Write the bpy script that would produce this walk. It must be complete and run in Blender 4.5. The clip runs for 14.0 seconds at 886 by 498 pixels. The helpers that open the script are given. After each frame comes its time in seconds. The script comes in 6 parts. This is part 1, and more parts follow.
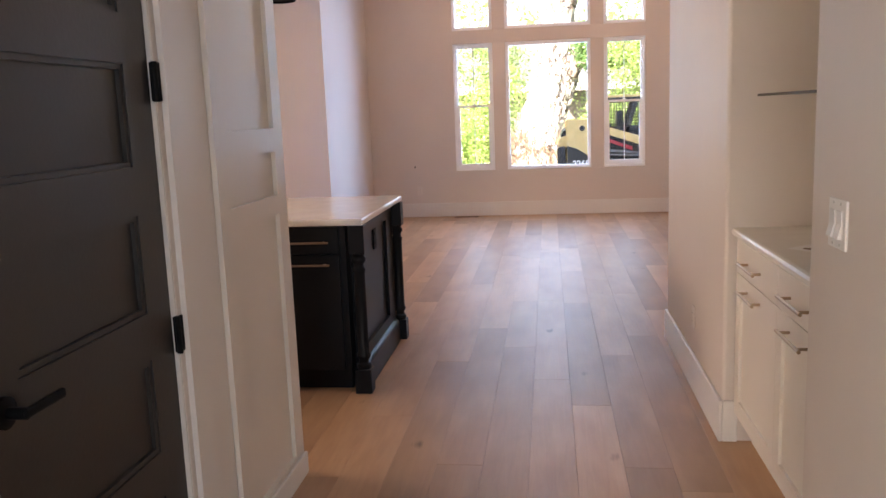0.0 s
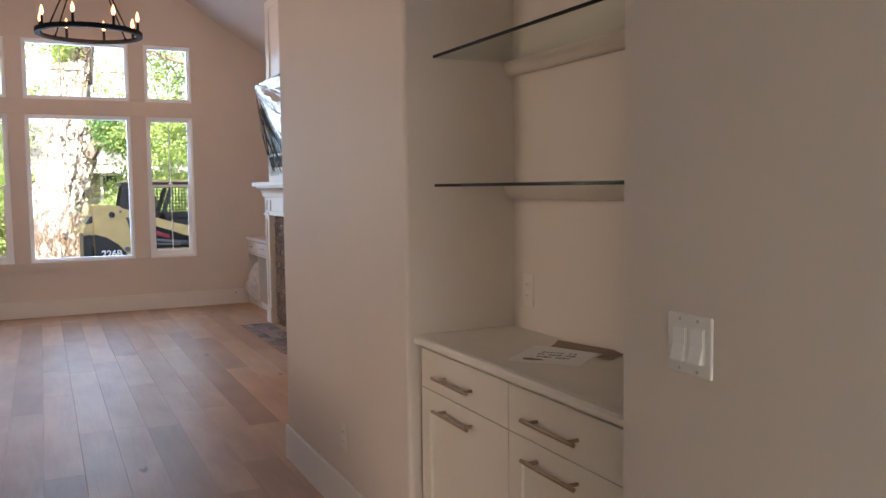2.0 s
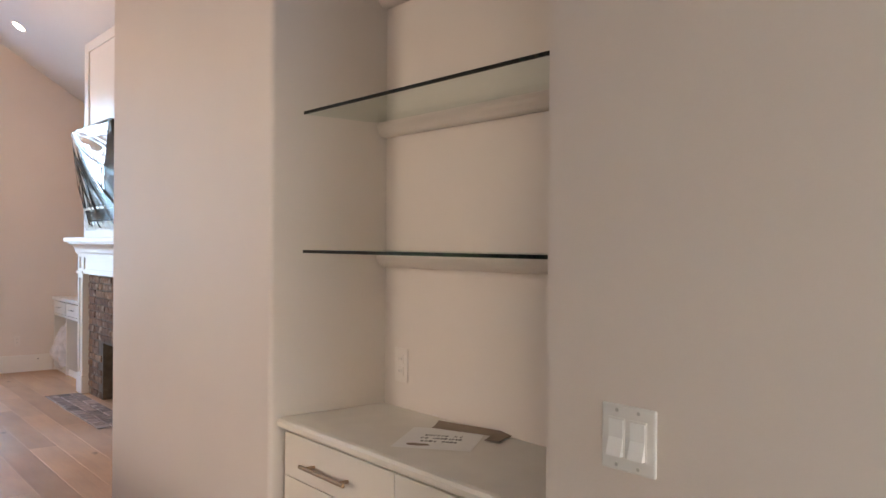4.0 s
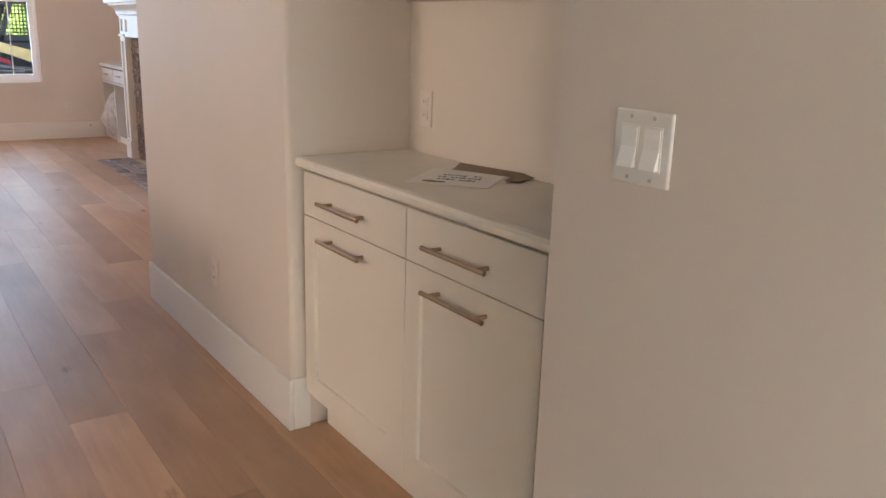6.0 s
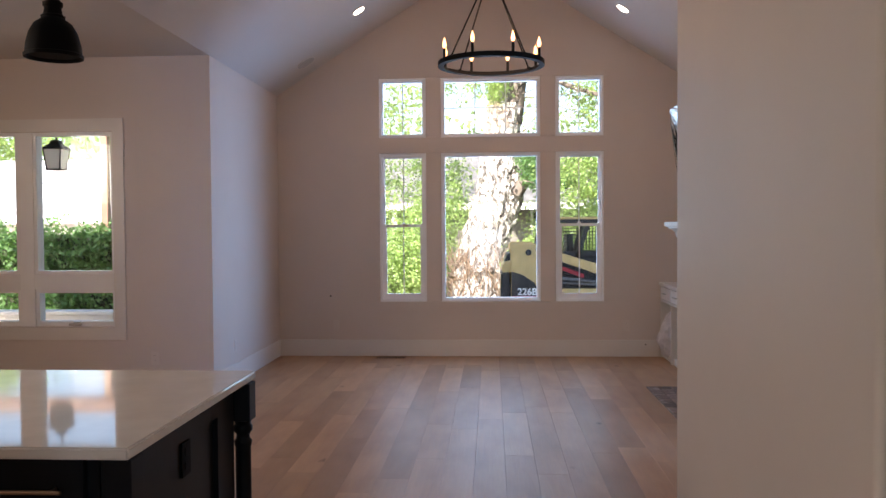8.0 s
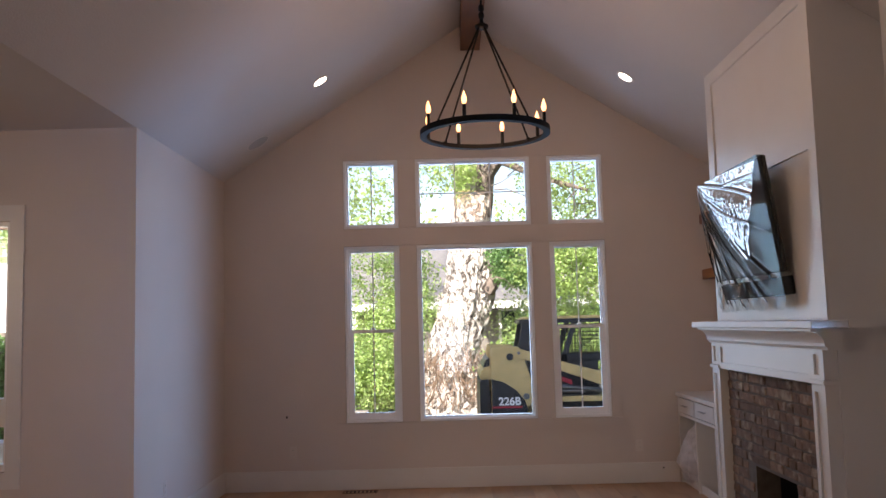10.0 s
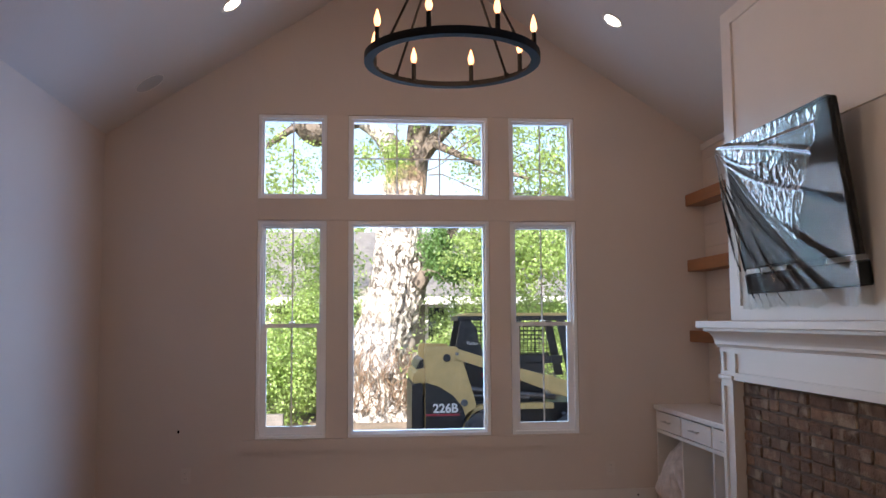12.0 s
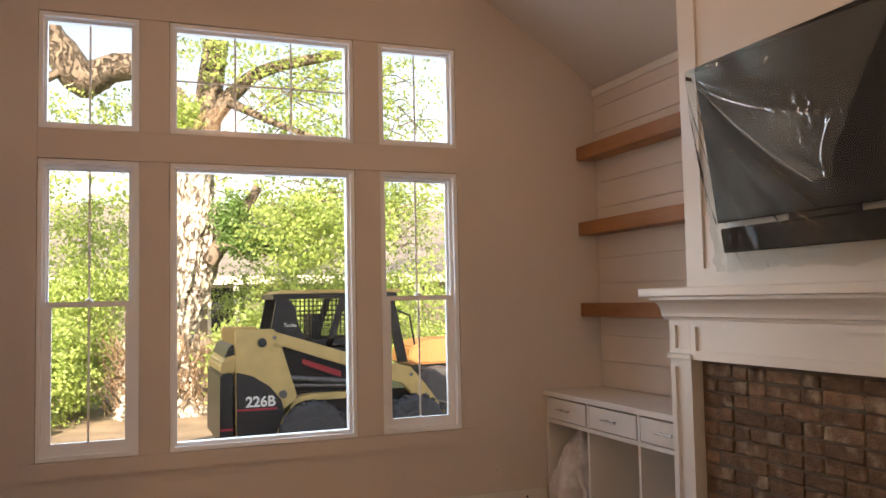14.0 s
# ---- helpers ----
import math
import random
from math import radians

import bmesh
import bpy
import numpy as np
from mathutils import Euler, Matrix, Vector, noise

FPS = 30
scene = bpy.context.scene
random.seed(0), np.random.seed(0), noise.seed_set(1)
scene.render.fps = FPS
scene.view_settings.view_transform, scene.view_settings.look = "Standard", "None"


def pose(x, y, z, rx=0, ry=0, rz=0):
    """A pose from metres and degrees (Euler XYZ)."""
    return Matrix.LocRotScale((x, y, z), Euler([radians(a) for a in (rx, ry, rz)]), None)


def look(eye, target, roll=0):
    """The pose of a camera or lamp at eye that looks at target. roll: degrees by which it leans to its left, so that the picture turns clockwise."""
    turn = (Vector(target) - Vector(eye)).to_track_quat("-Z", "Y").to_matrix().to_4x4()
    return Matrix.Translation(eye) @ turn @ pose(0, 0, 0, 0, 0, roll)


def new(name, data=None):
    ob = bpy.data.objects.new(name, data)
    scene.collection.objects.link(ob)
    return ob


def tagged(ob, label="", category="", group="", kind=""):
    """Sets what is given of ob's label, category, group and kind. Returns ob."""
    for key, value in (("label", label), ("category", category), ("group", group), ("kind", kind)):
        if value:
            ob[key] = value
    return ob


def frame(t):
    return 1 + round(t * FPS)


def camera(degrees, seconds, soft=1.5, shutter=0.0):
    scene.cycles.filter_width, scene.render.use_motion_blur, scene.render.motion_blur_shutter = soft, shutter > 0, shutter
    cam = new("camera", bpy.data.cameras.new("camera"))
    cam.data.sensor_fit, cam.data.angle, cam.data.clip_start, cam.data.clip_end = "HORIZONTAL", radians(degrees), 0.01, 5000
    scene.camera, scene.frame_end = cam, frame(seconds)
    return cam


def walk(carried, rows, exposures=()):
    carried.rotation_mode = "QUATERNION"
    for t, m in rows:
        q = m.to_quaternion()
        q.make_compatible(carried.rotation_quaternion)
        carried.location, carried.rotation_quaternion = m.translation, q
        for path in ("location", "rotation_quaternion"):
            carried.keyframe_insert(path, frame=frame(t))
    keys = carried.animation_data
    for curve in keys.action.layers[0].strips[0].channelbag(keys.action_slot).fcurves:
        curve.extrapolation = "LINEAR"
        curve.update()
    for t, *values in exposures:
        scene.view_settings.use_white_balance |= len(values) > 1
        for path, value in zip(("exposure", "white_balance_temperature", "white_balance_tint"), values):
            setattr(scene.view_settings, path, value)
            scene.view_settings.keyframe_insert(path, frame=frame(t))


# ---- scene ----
cam = camera(56.8, 14.0)

PATH = [
    (0, (-0.684, 0.841, 1.402), (-0.944, 2.797, 1.074), -2.2),
    (0.5, (-0.718, 1.135, 1.435), (-0.796, 3.126, 1.259), -1.7),
    (1, (-0.81, 1.38, 1.474), (-0.763, 3.375, 1.34), -1.8),
    (1.5, (-1.042, 1.506, 1.445), (-0.461, 3.415, 1.305), -1.7),
    (2, (-1.108, 1.633, 1.418), (-0.232, 3.424, 1.267), -0.7),
    (2.5, (-1.103, 1.759, 1.45), (-0.092, 3.479, 1.315), -0.1),
    (2.7, (-1.13, 1.8, 1.452), (-0.034, 3.467, 1.318), -0.2),
    (4.8, (-1.157, 1.91, 1.439), (0.114, 3.454, 1.452), -0.3),
    (5, (-1.153, 1.917, 1.416), (0.103, 3.469, 1.301), -0.3),
    (5.5, (-1.128, 1.927, 1.343), (0.101, 3.463, 0.984), 0.5),
    (6, (-1.002, 1.928, 1.284), (0.105, 3.512, 0.77), 1.7),
    (6.5, (-0.829, 1.985, 1.283), (-0.149, 3.78, 0.722), 2.8),
    (7, (-0.747, 2.174, 1.304), (-0.47, 4.072, 0.736), 0.9),
    (7.5, (-0.716, 2.414, 1.387), (-0.74, 4.384, 1.045), -0.4),
    (8, (-0.67, 2.724, 1.465), (-0.789, 4.72, 1.409), -0.4),
    (8.5, (-0.73, 3.042, 1.51), (-0.863, 5.033, 1.641), -0.3),
    (8.7, (-0.745, 3.169, 1.52), (-0.879, 5.158, 1.688), -0.6),
    (10.8, (-1.007, 4.663, 1.504), (-0.953, 6.654, 1.695), -1.1),
    (11, (-0.986, 4.81, 1.498), (-0.925, 6.8, 1.692), -0.9),
    (11.5, (-0.987, 5.146, 1.482), (-0.906, 7.135, 1.675), -0.5),
    (12, (-1.075, 5.507, 1.499), (-0.894, 7.491, 1.674), -0.4),
    (12.5, (-1.097, 5.896, 1.471), (-0.812, 7.869, 1.623), 0.5),
    (13, (-1.204, 6.271, 1.476), (-0.895, 8.242, 1.617), 0.8),
    (13.5, (-1.368, 6.618, 1.508), (-0.82, 8.538, 1.624), 0.2),
    (14, (-1.475, 6.91, 1.453), (-0.752, 8.77, 1.577), -1.2),
]
EXPOSURE = [
    (0, 2.38, 7000, 19), (0.5, 2.08, 7000, 18), (1, 1.71, 7050, 18), (1.5, 1.63, 6850, 16), (2, 1.75, 6800, 15),
    (2.5, 2.07, 6750, 13), (5, 2.58, 6300, 11), (5.5, 2.5, 6400, 11), (6.5, 2.46, 6850, 13), (7, 2.54, 6850, 17),
    (7.5, 1.92, 6370, 16), (8, 1.44, 6470, 15), (8.5, 1.12, 6630, 17), (11, 1.05, 6620, 18), (11.5, 1.05, 6470, 17),
    (12, 1.07, 6450, 16), (12.5, 1.14, 6750, 18), (13, 1.17, 8000, 19), (13.5, 1.24, 8750, 19), (14, 1.28, 9000, 18),
]
walk(cam, [(t, look(eye, target, roll)) for t, eye, target, roll in PATH], EXPOSURE)

# ---- world, sun, large lights ----
world = bpy.data.worlds.new("world")
scene.world = world
world.use_nodes = True
wn = world.node_tree.nodes
sky = wn.new("ShaderNodeTexSky")
sky.sky_type = 'NISHITA'
sky.sun_disc = False
sky.sun_elevation = radians(28)
sky.sun_rotation = radians(200)
wn["Background"].inputs["Strength"].default_value = 0.15
world.node_tree.links.new(sky.outputs["Color"], wn["Background"].inputs["Color"])

sun_data = bpy.data.lights.new("sun", 'SUN')
sun_data.energy, sun_data.angle, sun_data.color = 5.0, radians(0.5), (1.0, 0.95, 0.86)
sun = new("sun", sun_data)
sun.matrix_world = look((-34, -94, 53), (0, 0, 0))


def area(name, m, sx, sy, energy, color):
    d = bpy.data.lights.new(name, 'AREA')
    d.shape, d.size, d.size_y, d.energy, d.color = 'RECTANGLE', sx, sy, energy, color
    ob = new(name, d)
    ob.matrix_world = m
    return ob


area("window_daylight", look((-0.68, 12.75, 2.15), (-0.68, 8, 0.3)), 3.2, 3.0, 42, (0.34, 0.61, 1.0))
# added warm fill from the kitchen side, brightens the niche and wall end
area("kitchen_side_fill", look((-6.66, 4.9, 2.32), (0, 4.0, 0.6)), 1.7, 0.9, 20, (1.0, 0.82, 0.66))
# added fill in an unseen hall opening, lifts the switch wall and niche
area("hall_side_fill", look((-1.76, 0.7, 1.2), (0.2, 3.6, 1.0)), 1.6, 2.0, 0.65, (0.88, 0.93, 1.0))
area("side_room_daylight", look((4.24, 6.0, 1.05), (-3.09, 10.3, 1.6)), 0.5, 0.7, 14, (0.22, 0.50, 1.0)).data.spread = radians(70)
area("entry_daylight", look((-0.86, -1.55, 1.25), (-0.5, 4, 1.2)), 0.85, 1.9, 5, (0.55, 0.75, 1.0))



def point(name, at, energy, color, radius):
    d = bpy.data.lights.new(name, 'POINT')
    d.energy, d.color, d.shadow_soft_size = energy, color, radius
    new(name, d).location = at


WARM = (1.0, 0.62, 0.38)
point("chandelier_glow", (-0.668, 9.405, 3.0), 8.5, WARM, 0.25)
for x, y in ((-2.0, 11.0), (0.64, 11.0), (-2.0, 8.3), (0.64, 8.3)):
    d = bpy.data.lights.new("downlight_beam", 'SPOT')
    d.energy, d.color, d.spot_size, d.spot_blend, d.shadow_soft_size = 2.6, (1.0, 0.69, 0.44), radians(115), 0.8, 0.05
    new("downlight_beam", d).location = (x, y, 4.47 - 0.64 * abs(x + 0.71) - 0.03)


# ---- materials ----
def mat(name, color, rough=0.5, metal=0.0, var=0.06, scale=4.0, bump=0.0, bscale=60.0, spec=0.5, coat=0.0, rnd=0.0, stretch=None):
    """A painted or plain surface with two scales of variation and a fine relief."""
    m = bpy.data.materials.new(name)
    m.use_nodes = True
    n, l = m.node_tree.nodes, m.node_tree.links
    b = n["Principled BSDF"]
    b.inputs["Roughness"].default_value = rough
    b.inputs["Metallic"].default_value = metal
    b.inputs["Specular IOR Level"].default_value = spec
    b.inputs["Coat Weight"].default_value = coat
    tc = n.new("ShaderNodeTexCoord")
    src = tc.outputs["Object"]
    if stretch:
        mp = n.new("ShaderNodeMapping")
        mp.inputs["Scale"].default_value = stretch
        l.new(src, mp.inputs["Vector"])
        src = mp.outputs["Vector"]
    t1 = n.new("ShaderNodeTexNoise")
    t1.inputs["Scale"].default_value = scale
    t1.inputs["Detail"].default_value = 6
    l.new(src, t1.inputs["Vector"])
    ramp = n.new("ShaderNodeMapRange")
    ramp.inputs["From Min"].default_value, ramp.inputs["From Max"].default_value = 0.3, 0.7
    ramp.inputs["To Min"].default_value, ramp.inputs["To Max"].default_value = 1 - var, 1 + var
    l.new(t1.outputs["Fac"], ramp.inputs["Value"])
    val = ramp.outputs["Result"]
    if rnd:
        oi = n.new("ShaderNodeObjectInfo")
        mr = n.new("ShaderNodeMapRange")
        mr.inputs["To Min"].default_value, mr.inputs["To Max"].default_value = 1 - rnd, 1 + rnd
        l.new(oi.outputs["Random"], mr.inputs["Value"])
        mu = n.new("ShaderNodeMath")
        mu.operation = 'MULTIPLY'
        l.new(val, mu.inputs[0])
        l.new(mr.outputs["Result"], mu.inputs[1])
        val = mu.outputs["Value"]
    mix = n.new("ShaderNodeVectorMath")
    mix.operation = 'SCALE'
    mix.inputs[0].default_value = color
    l.new(val, mix.inputs["Scale"])
    l.new(mix.outputs["Vector"], b.inputs["Base Color"])
    if bump:
        t2 = n.new("ShaderNodeTexNoise")
        t2.inputs["Scale"].default_value = bscale
        t2.inputs["Detail"].default_value = 3
        l.new(src, t2.inputs["Vector"])
        bp = n.new("ShaderNodeBump")
        bp.inputs["Strength"].default_value = bump
        bp.inputs["Distance"].default_value = 0.01
        l.new(t2.outputs["Fac"], bp.inputs["Height"])
        l.new(bp.outputs["Normal"], b.inputs["Normal"])
    return m


def emit_mat(name, color, strength):
    m = bpy.data.materials.new(name)
    m.use_nodes = True
    b = m.node_tree.nodes["Principled BSDF"]
    b.inputs["Base Color"].default_value = (*color, 1)
    b.inputs["Emission Color"].default_value = (*color, 1)
    b.inputs["Emission Strength"].default_value = strength
    return m


def glass_mat(name, color=(1, 1, 1), rough=0.0, gloss=0.6):
    m = bpy.data.materials.new(name)
    m.use_nodes = True
    n, l = m.node_tree.nodes, m.node_tree.links
    n.remove(n["Principled BSDF"])
    out = n["Material Output"]
    tr = n.new("ShaderNodeBsdfTransparent")
    tr.inputs["Color"].default_value = (*color, 1)
    gl = n.new("ShaderNodeBsdfGlossy")
    gl.inputs["Roughness"].default_value = rough
    lw = n.new("ShaderNodeLayerWeight")
    fr = n.new("ShaderNodeMath")
    fr.operation = 'POWER'
    fr.inputs[1].default_value = 4.0
    fm = n.new("ShaderNodeMath")
    fm.operation = 'MULTIPLY_ADD'
    fm.inputs[1].default_value, fm.inputs[2].default_value = gloss, 0.03
    l.new(lw.outputs["Facing"], fr.inputs[0])
    l.new(fr.outputs["Value"], fm.inputs[0])
    mx = n.new("ShaderNodeMixShader")
    l.new(fm.outputs["Value"], mx.inputs["Fac"])
    l.new(tr.outputs["BSDF"], mx.inputs[1])
    l.new(gl.outputs["BSDF"], mx.inputs[2])
    l.new(mx.outputs["Shader"], out.inputs["Surface"])
    return m


def wood_mat(name, light, dark, rough, rnd=0.12, along='Y', knots=True, bump=0.15, spec=0.5):
    m = bpy.data.materials.new(name)
    m.use_nodes = True
    n, l = m.node_tree.nodes, m.node_tree.links
    b = n["Principled BSDF"]
    b.inputs["Roughness"].default_value = rough
    b.inputs["Specular IOR Level"].default_value = spec
    tc = n.new("ShaderNodeTexCoord")
    geo = n.new("ShaderNodeNewGeometry")
    oi = n.new("ShaderNodeObjectInfo")
    off = n.new("ShaderNodeVectorMath")
    off.operation = 'ADD'
    sc = n.new("ShaderNodeMath")
    sc.operation = 'MULTIPLY_ADD'
    sc.inputs[1].default_value = 37.0
    l.new(oi.outputs["Random"], sc.inputs[0])
    isl = n.new("ShaderNodeMath")
    isl.operation = 'MULTIPLY'
    isl.inputs[1].default_value = 53.0
    l.new(geo.outputs["Random Per Island"], isl.inputs[0])
    l.new(isl.outputs["Value"], sc.inputs[2])
    l.new(tc.outputs["Object"], off.inputs[0])
    l.new(sc.outputs["Value"], off.inputs[1])
    mp = n.new("ShaderNodeMapping")
    mp.inputs["Scale"].default_value = (1, 0.07, 1) if along == 'Y' else (0.07, 1, 1)
    l.new(off.outputs["Vector"], mp.inputs["Vector"])
    g = n.new("ShaderNodeTexNoise")
    g.inputs["Scale"].default_value = 38
    g.inputs["Detail"].default_value = 7
    g.inputs["Distortion"].default_value = 0.8
    l.new(mp.outputs["Vector"], g.inputs["Vector"])
    big = n.new("ShaderNodeTexNoise")
    big.inputs["Scale"].default_value = 6.5
    big.inputs["Detail"].default_value = 5
    mp2 = n.new("ShaderNodeMapping")
    mp2.inputs["Scale"].default_value = (1, 0.3, 1) if along == 'Y' else (0.3, 1, 1)
    l.new(off.outputs["Vector"], mp2.inputs["Vector"])
    l.new(mp2.outputs["Vector"], big.inputs["Vector"])
    add = n.new("ShaderNodeMath")
    add.operation = 'MULTIPLY_ADD'
    add.inputs[1].default_value = 0.67
    l.new(big.outputs["Fac"], add.inputs[0])
    half = n.new("ShaderNodeMath")
    half.operation = 'MULTIPLY'
    half.inputs[1].default_value = 0.33
    l.new(g.outputs["Fac"], half.inputs[0])
    l.new(half.outputs["Value"], add.inputs[2])
    ramp = n.new("ShaderNodeValToRGB")
    ramp.color_ramp.elements[0].position, ramp.color_ramp.elements[1].position = 0.32, 0.66
    ramp.color_ramp.elements[0].color = (*dark, 1)
    ramp.color_ramp.elements[1].color = (*light, 1)
    l.new(add.outputs["Value"], ramp.inputs["Fac"])
    col = ramp.outputs["Color"]
    tint = n.new("ShaderNodeMath")
    tint.operation = 'ADD'
    l.new(oi.outputs["Random"], tint.inputs[0])
    l.new(geo.outputs["Random Per Island"], tint.inputs[1])
    fr = n.new("ShaderNodeMath")
    fr.operation = 'FRACT'
    l.new(tint.outputs["Value"], fr.inputs[0])
    mr = n.new("ShaderNodeMapRange")
    mr.inputs["To Min"].default_value, mr.inputs["To Max"].default_value = 1 - rnd, 1 + rnd
    l.new(fr.outputs["Value"], mr.inputs["Value"])
    vm = n.new("ShaderNodeVectorMath")
    vm.operation = 'SCALE'
    l.new(col, vm.inputs[0])
    l.new(mr.outputs["Result"], vm.inputs["Scale"])
    col = vm.outputs["Vector"]
    if knots:
        vo = n.new("ShaderNodeTexVoronoi")
        vo.inputs["Scale"].default_value = 2.6
        mp3 = n.new("ShaderNodeMapping")
        mp3.inputs["Scale"].default_value = (1.0, 0.55, 1.0)
        l.new(off.outputs["Vector"], mp3.inputs["Vector"])
        wob = n.new("ShaderNodeVectorMath")
        wob.operation = 'ADD'
        wsc = n.new("ShaderNodeVectorMath")
        wsc.operation = 'SCALE'
        wsc.inputs["Scale"].default_value = 0.06
        l.new(g.outputs["Color"], wsc.inputs[0])
        l.new(mp3.outputs["Vector"], wob.inputs[0])
        l.new(wsc.outputs["Vector"], wob.inputs[1])
        l.new(wob.outputs["Vector"], vo.inputs["Vector"])
        kr = n.new("ShaderNodeMapRange")
        kr.inputs["From Min"].default_value, kr.inputs["From Max"].default_value = 0.02, 0.075
        kr.inputs["To Min"].default_value, kr.inputs["To Max"].default_value = 0.4, 1.0
        l.new(vo.outputs["Distance"], kr.inputs["Value"])
        km = n.new("ShaderNodeVectorMath")
        km.operation = 'SCALE'
        l.new(col, km.inputs[0])
        l.new(kr.outputs["Result"], km.inputs["Scale"])
        col = km.outputs["Vector"]
    l.new(col, b.inputs["Base Color"])
    rr = n.new("ShaderNodeMapRange")
    rr.inputs["To Min"].default_value, rr.inputs["To Max"].default_value = rough - 0.08, rough + 0.1
    l.new(g.outputs["Fac"], rr.inputs["Value"])
    l.new(rr.outputs["Result"], b.inputs["Roughness"])
    bp = n.new("ShaderNodeBump")
    bp.inputs["Strength"].default_value = bump
    bp.inputs["Distance"].default_value = 0.004
    l.new(g.outputs["Fac"], bp.inputs["Height"])
    l.new(bp.outputs["Normal"], b.inputs["Normal"])
    return m


WALL = mat("wall_paint", (0.67, 0.60, 0.548), 0.55, var=0.025, scale=1.6, bump=0.05, bscale=140)
CEIL = mat("ceiling_paint", (0.66, 0.64, 0.62), 0.7, var=0.02, scale=1.2, bump=0.2, bscale=90)
TRIM = mat("trim_paint", (0.74, 0.715, 0.68), 0.32, var=0.02, scale=3, bump=0.03, bscale=60)
CABINET = mat("cabinet_paint", (0.725, 0.675, 0.605), 0.33, var=0.02, scale=3, bump=0.03, bscale=80)
VINYL = mat("white_vinyl", (0.92, 0.925, 0.93), 0.3, var=0.02, scale=5)
QUARTZ = mat("white_quartz", (0.84, 0.815, 0.76), 0.055, var=0.05, scale=9, spec=0.6)
HONED = mat("honed_white_quartz", (0.76, 0.72, 0.65), 0.32, var=0.04, scale=9)
NAVY = mat("black_cabinet_paint", (0.006, 0.007, 0.009), 0.42, spec=0.18, var=0.15, scale=6)
DOORBLACK = mat("dark_door_paint", (0.021, 0.0205, 0.02), 0.42, var=0.08, scale=5, bump=0.04, bscale=70)
BLACK = mat("black_iron", (0.008, 0.0075, 0.007), 0.55, spec=0.08, var=0.2, scale=30, bump=0.06, bscale=120)
MATTEBLACK = mat("matte_black", (0.006, 0.006, 0.006), 0.6, spec=0.1, var=0.1, scale=20)
BRONZE = mat("champagne_bronze", (0.40, 0.30, 0.21), 0.34, metal=1.0, var=0.08, scale=40)
NICKEL = mat("satin_nickel", (0.55, 0.54, 0.52), 0.3, metal=1.0, var=0.05, scale=40)
PLASTIC = mat("white_plastic", (0.75, 0.735, 0.71), 0.3, var=0.01, scale=10)
PLATE = mat("wall_toned_plastic", (0.70, 0.64, 0.59), 0.4, var=0.01, scale=10)
ROCKER = mat("rocker_plastic", (0.88, 0.88, 0.87), 0.22, var=0.01, scale=10)
OAK = wood_mat("oak_plank", (0.51, 0.322, 0.195), (0.378, 0.226, 0.133), 0.42, rnd=0.19, bump=0.3, spec=0.3)
CEDAR = wood_mat("alder_wood", (0.38, 0.165, 0.06), (0.22, 0.085, 0.03), 0.42, rnd=0.1, knots=True, bump=0.1)
BEAM = wood_mat("beam_wood", (0.20, 0.085, 0.035), (0.11, 0.045, 0.02), 0.55, rnd=0.05)
SUBFLOOR = mat("subfloor", (0.05, 0.03, 0.02), 0.9)
GLASS = glass_mat("window_glass")
SHELFGLASS = glass_mat("shelf_glass", (0.93, 0.97, 0.95), gloss=0.25)
GLASSEDGE = mat("glass_edge", (0.008, 0.014, 0.012), 0.12, spec=0.3, var=0.3, scale=30)
BULB = emit_mat("flame_bulb", (1.0, 0.45, 0.16), 2.2)
CANLIGHT = emit_mat("led_disc", (1.0, 0.80, 0.62), 8)
MORTAR = mat("mortar", (0.125, 0.098, 0.072), 0.9, var=0.2, scale=20, bump=0.5, bscale=80)
SLOT = mat("outlet_slot", (0.22, 0.20, 0.19), 0.6)
SOOT = mat("firebox_black", (0.008, 0.008, 0.008), 0.7, var=0.2)


# ---- building tools ----
def add_box(bm, x0, x1, y0, y1, z0, z1, m=None):
    vs = [bm.verts.new(m @ Vector(c) if m else c) for c in
          ((x0, y0, z0), (x1, y0, z0), (x1, y1, z0), (x0, y1, z0), (x0, y0, z1), (x1, y0, z1), (x1, y1, z1), (x0, y1, z1))]
    fs = [bm.faces.new([vs[i] for i in f]) for f in ((3, 2, 1, 0), (4, 5, 6, 7), (0, 1, 5, 4), (1, 2, 6, 5), (2, 3, 7, 6), (3, 0, 4, 7))]
    return vs, fs


def box(x0, x1, y0, y1, z0, z1, bevel=0.0, seg=2):
    bm = bmesh.new()
    add_box(bm, x0, x1, y0, y1, z0, z1)
    if bevel:
        bmesh.ops.bevel(bm, geom=bm.edges[:], offset=bevel, segments=seg, affect='EDGES', profile=0.5)
    return bm


def boxes(*bs, bevel=0.0):
    bm = bmesh.new()
    for b in bs:
        add_box(bm, *b)
    if bevel:
        bmesh.ops.bevel(bm, geom=bm.edges[:], offset=bevel, segments=1, affect='EDGES')
    return bm


def tube(p, q, r, seg=12, r2=None, bm=None):
    bm = bm or bmesh.new()
    p, q = Vector(p), Vector(q)
    d = q - p
    m = Matrix.Translation((p + q) / 2) @ d.to_track_quat('Z', 'Y').to_matrix().to_4x4()
    bmesh.ops.create_cone(bm, cap_ends=True, segments=seg, radius1=r, radius2=r if r2 is None else r2, depth=d.length, matrix=m)
    return bm


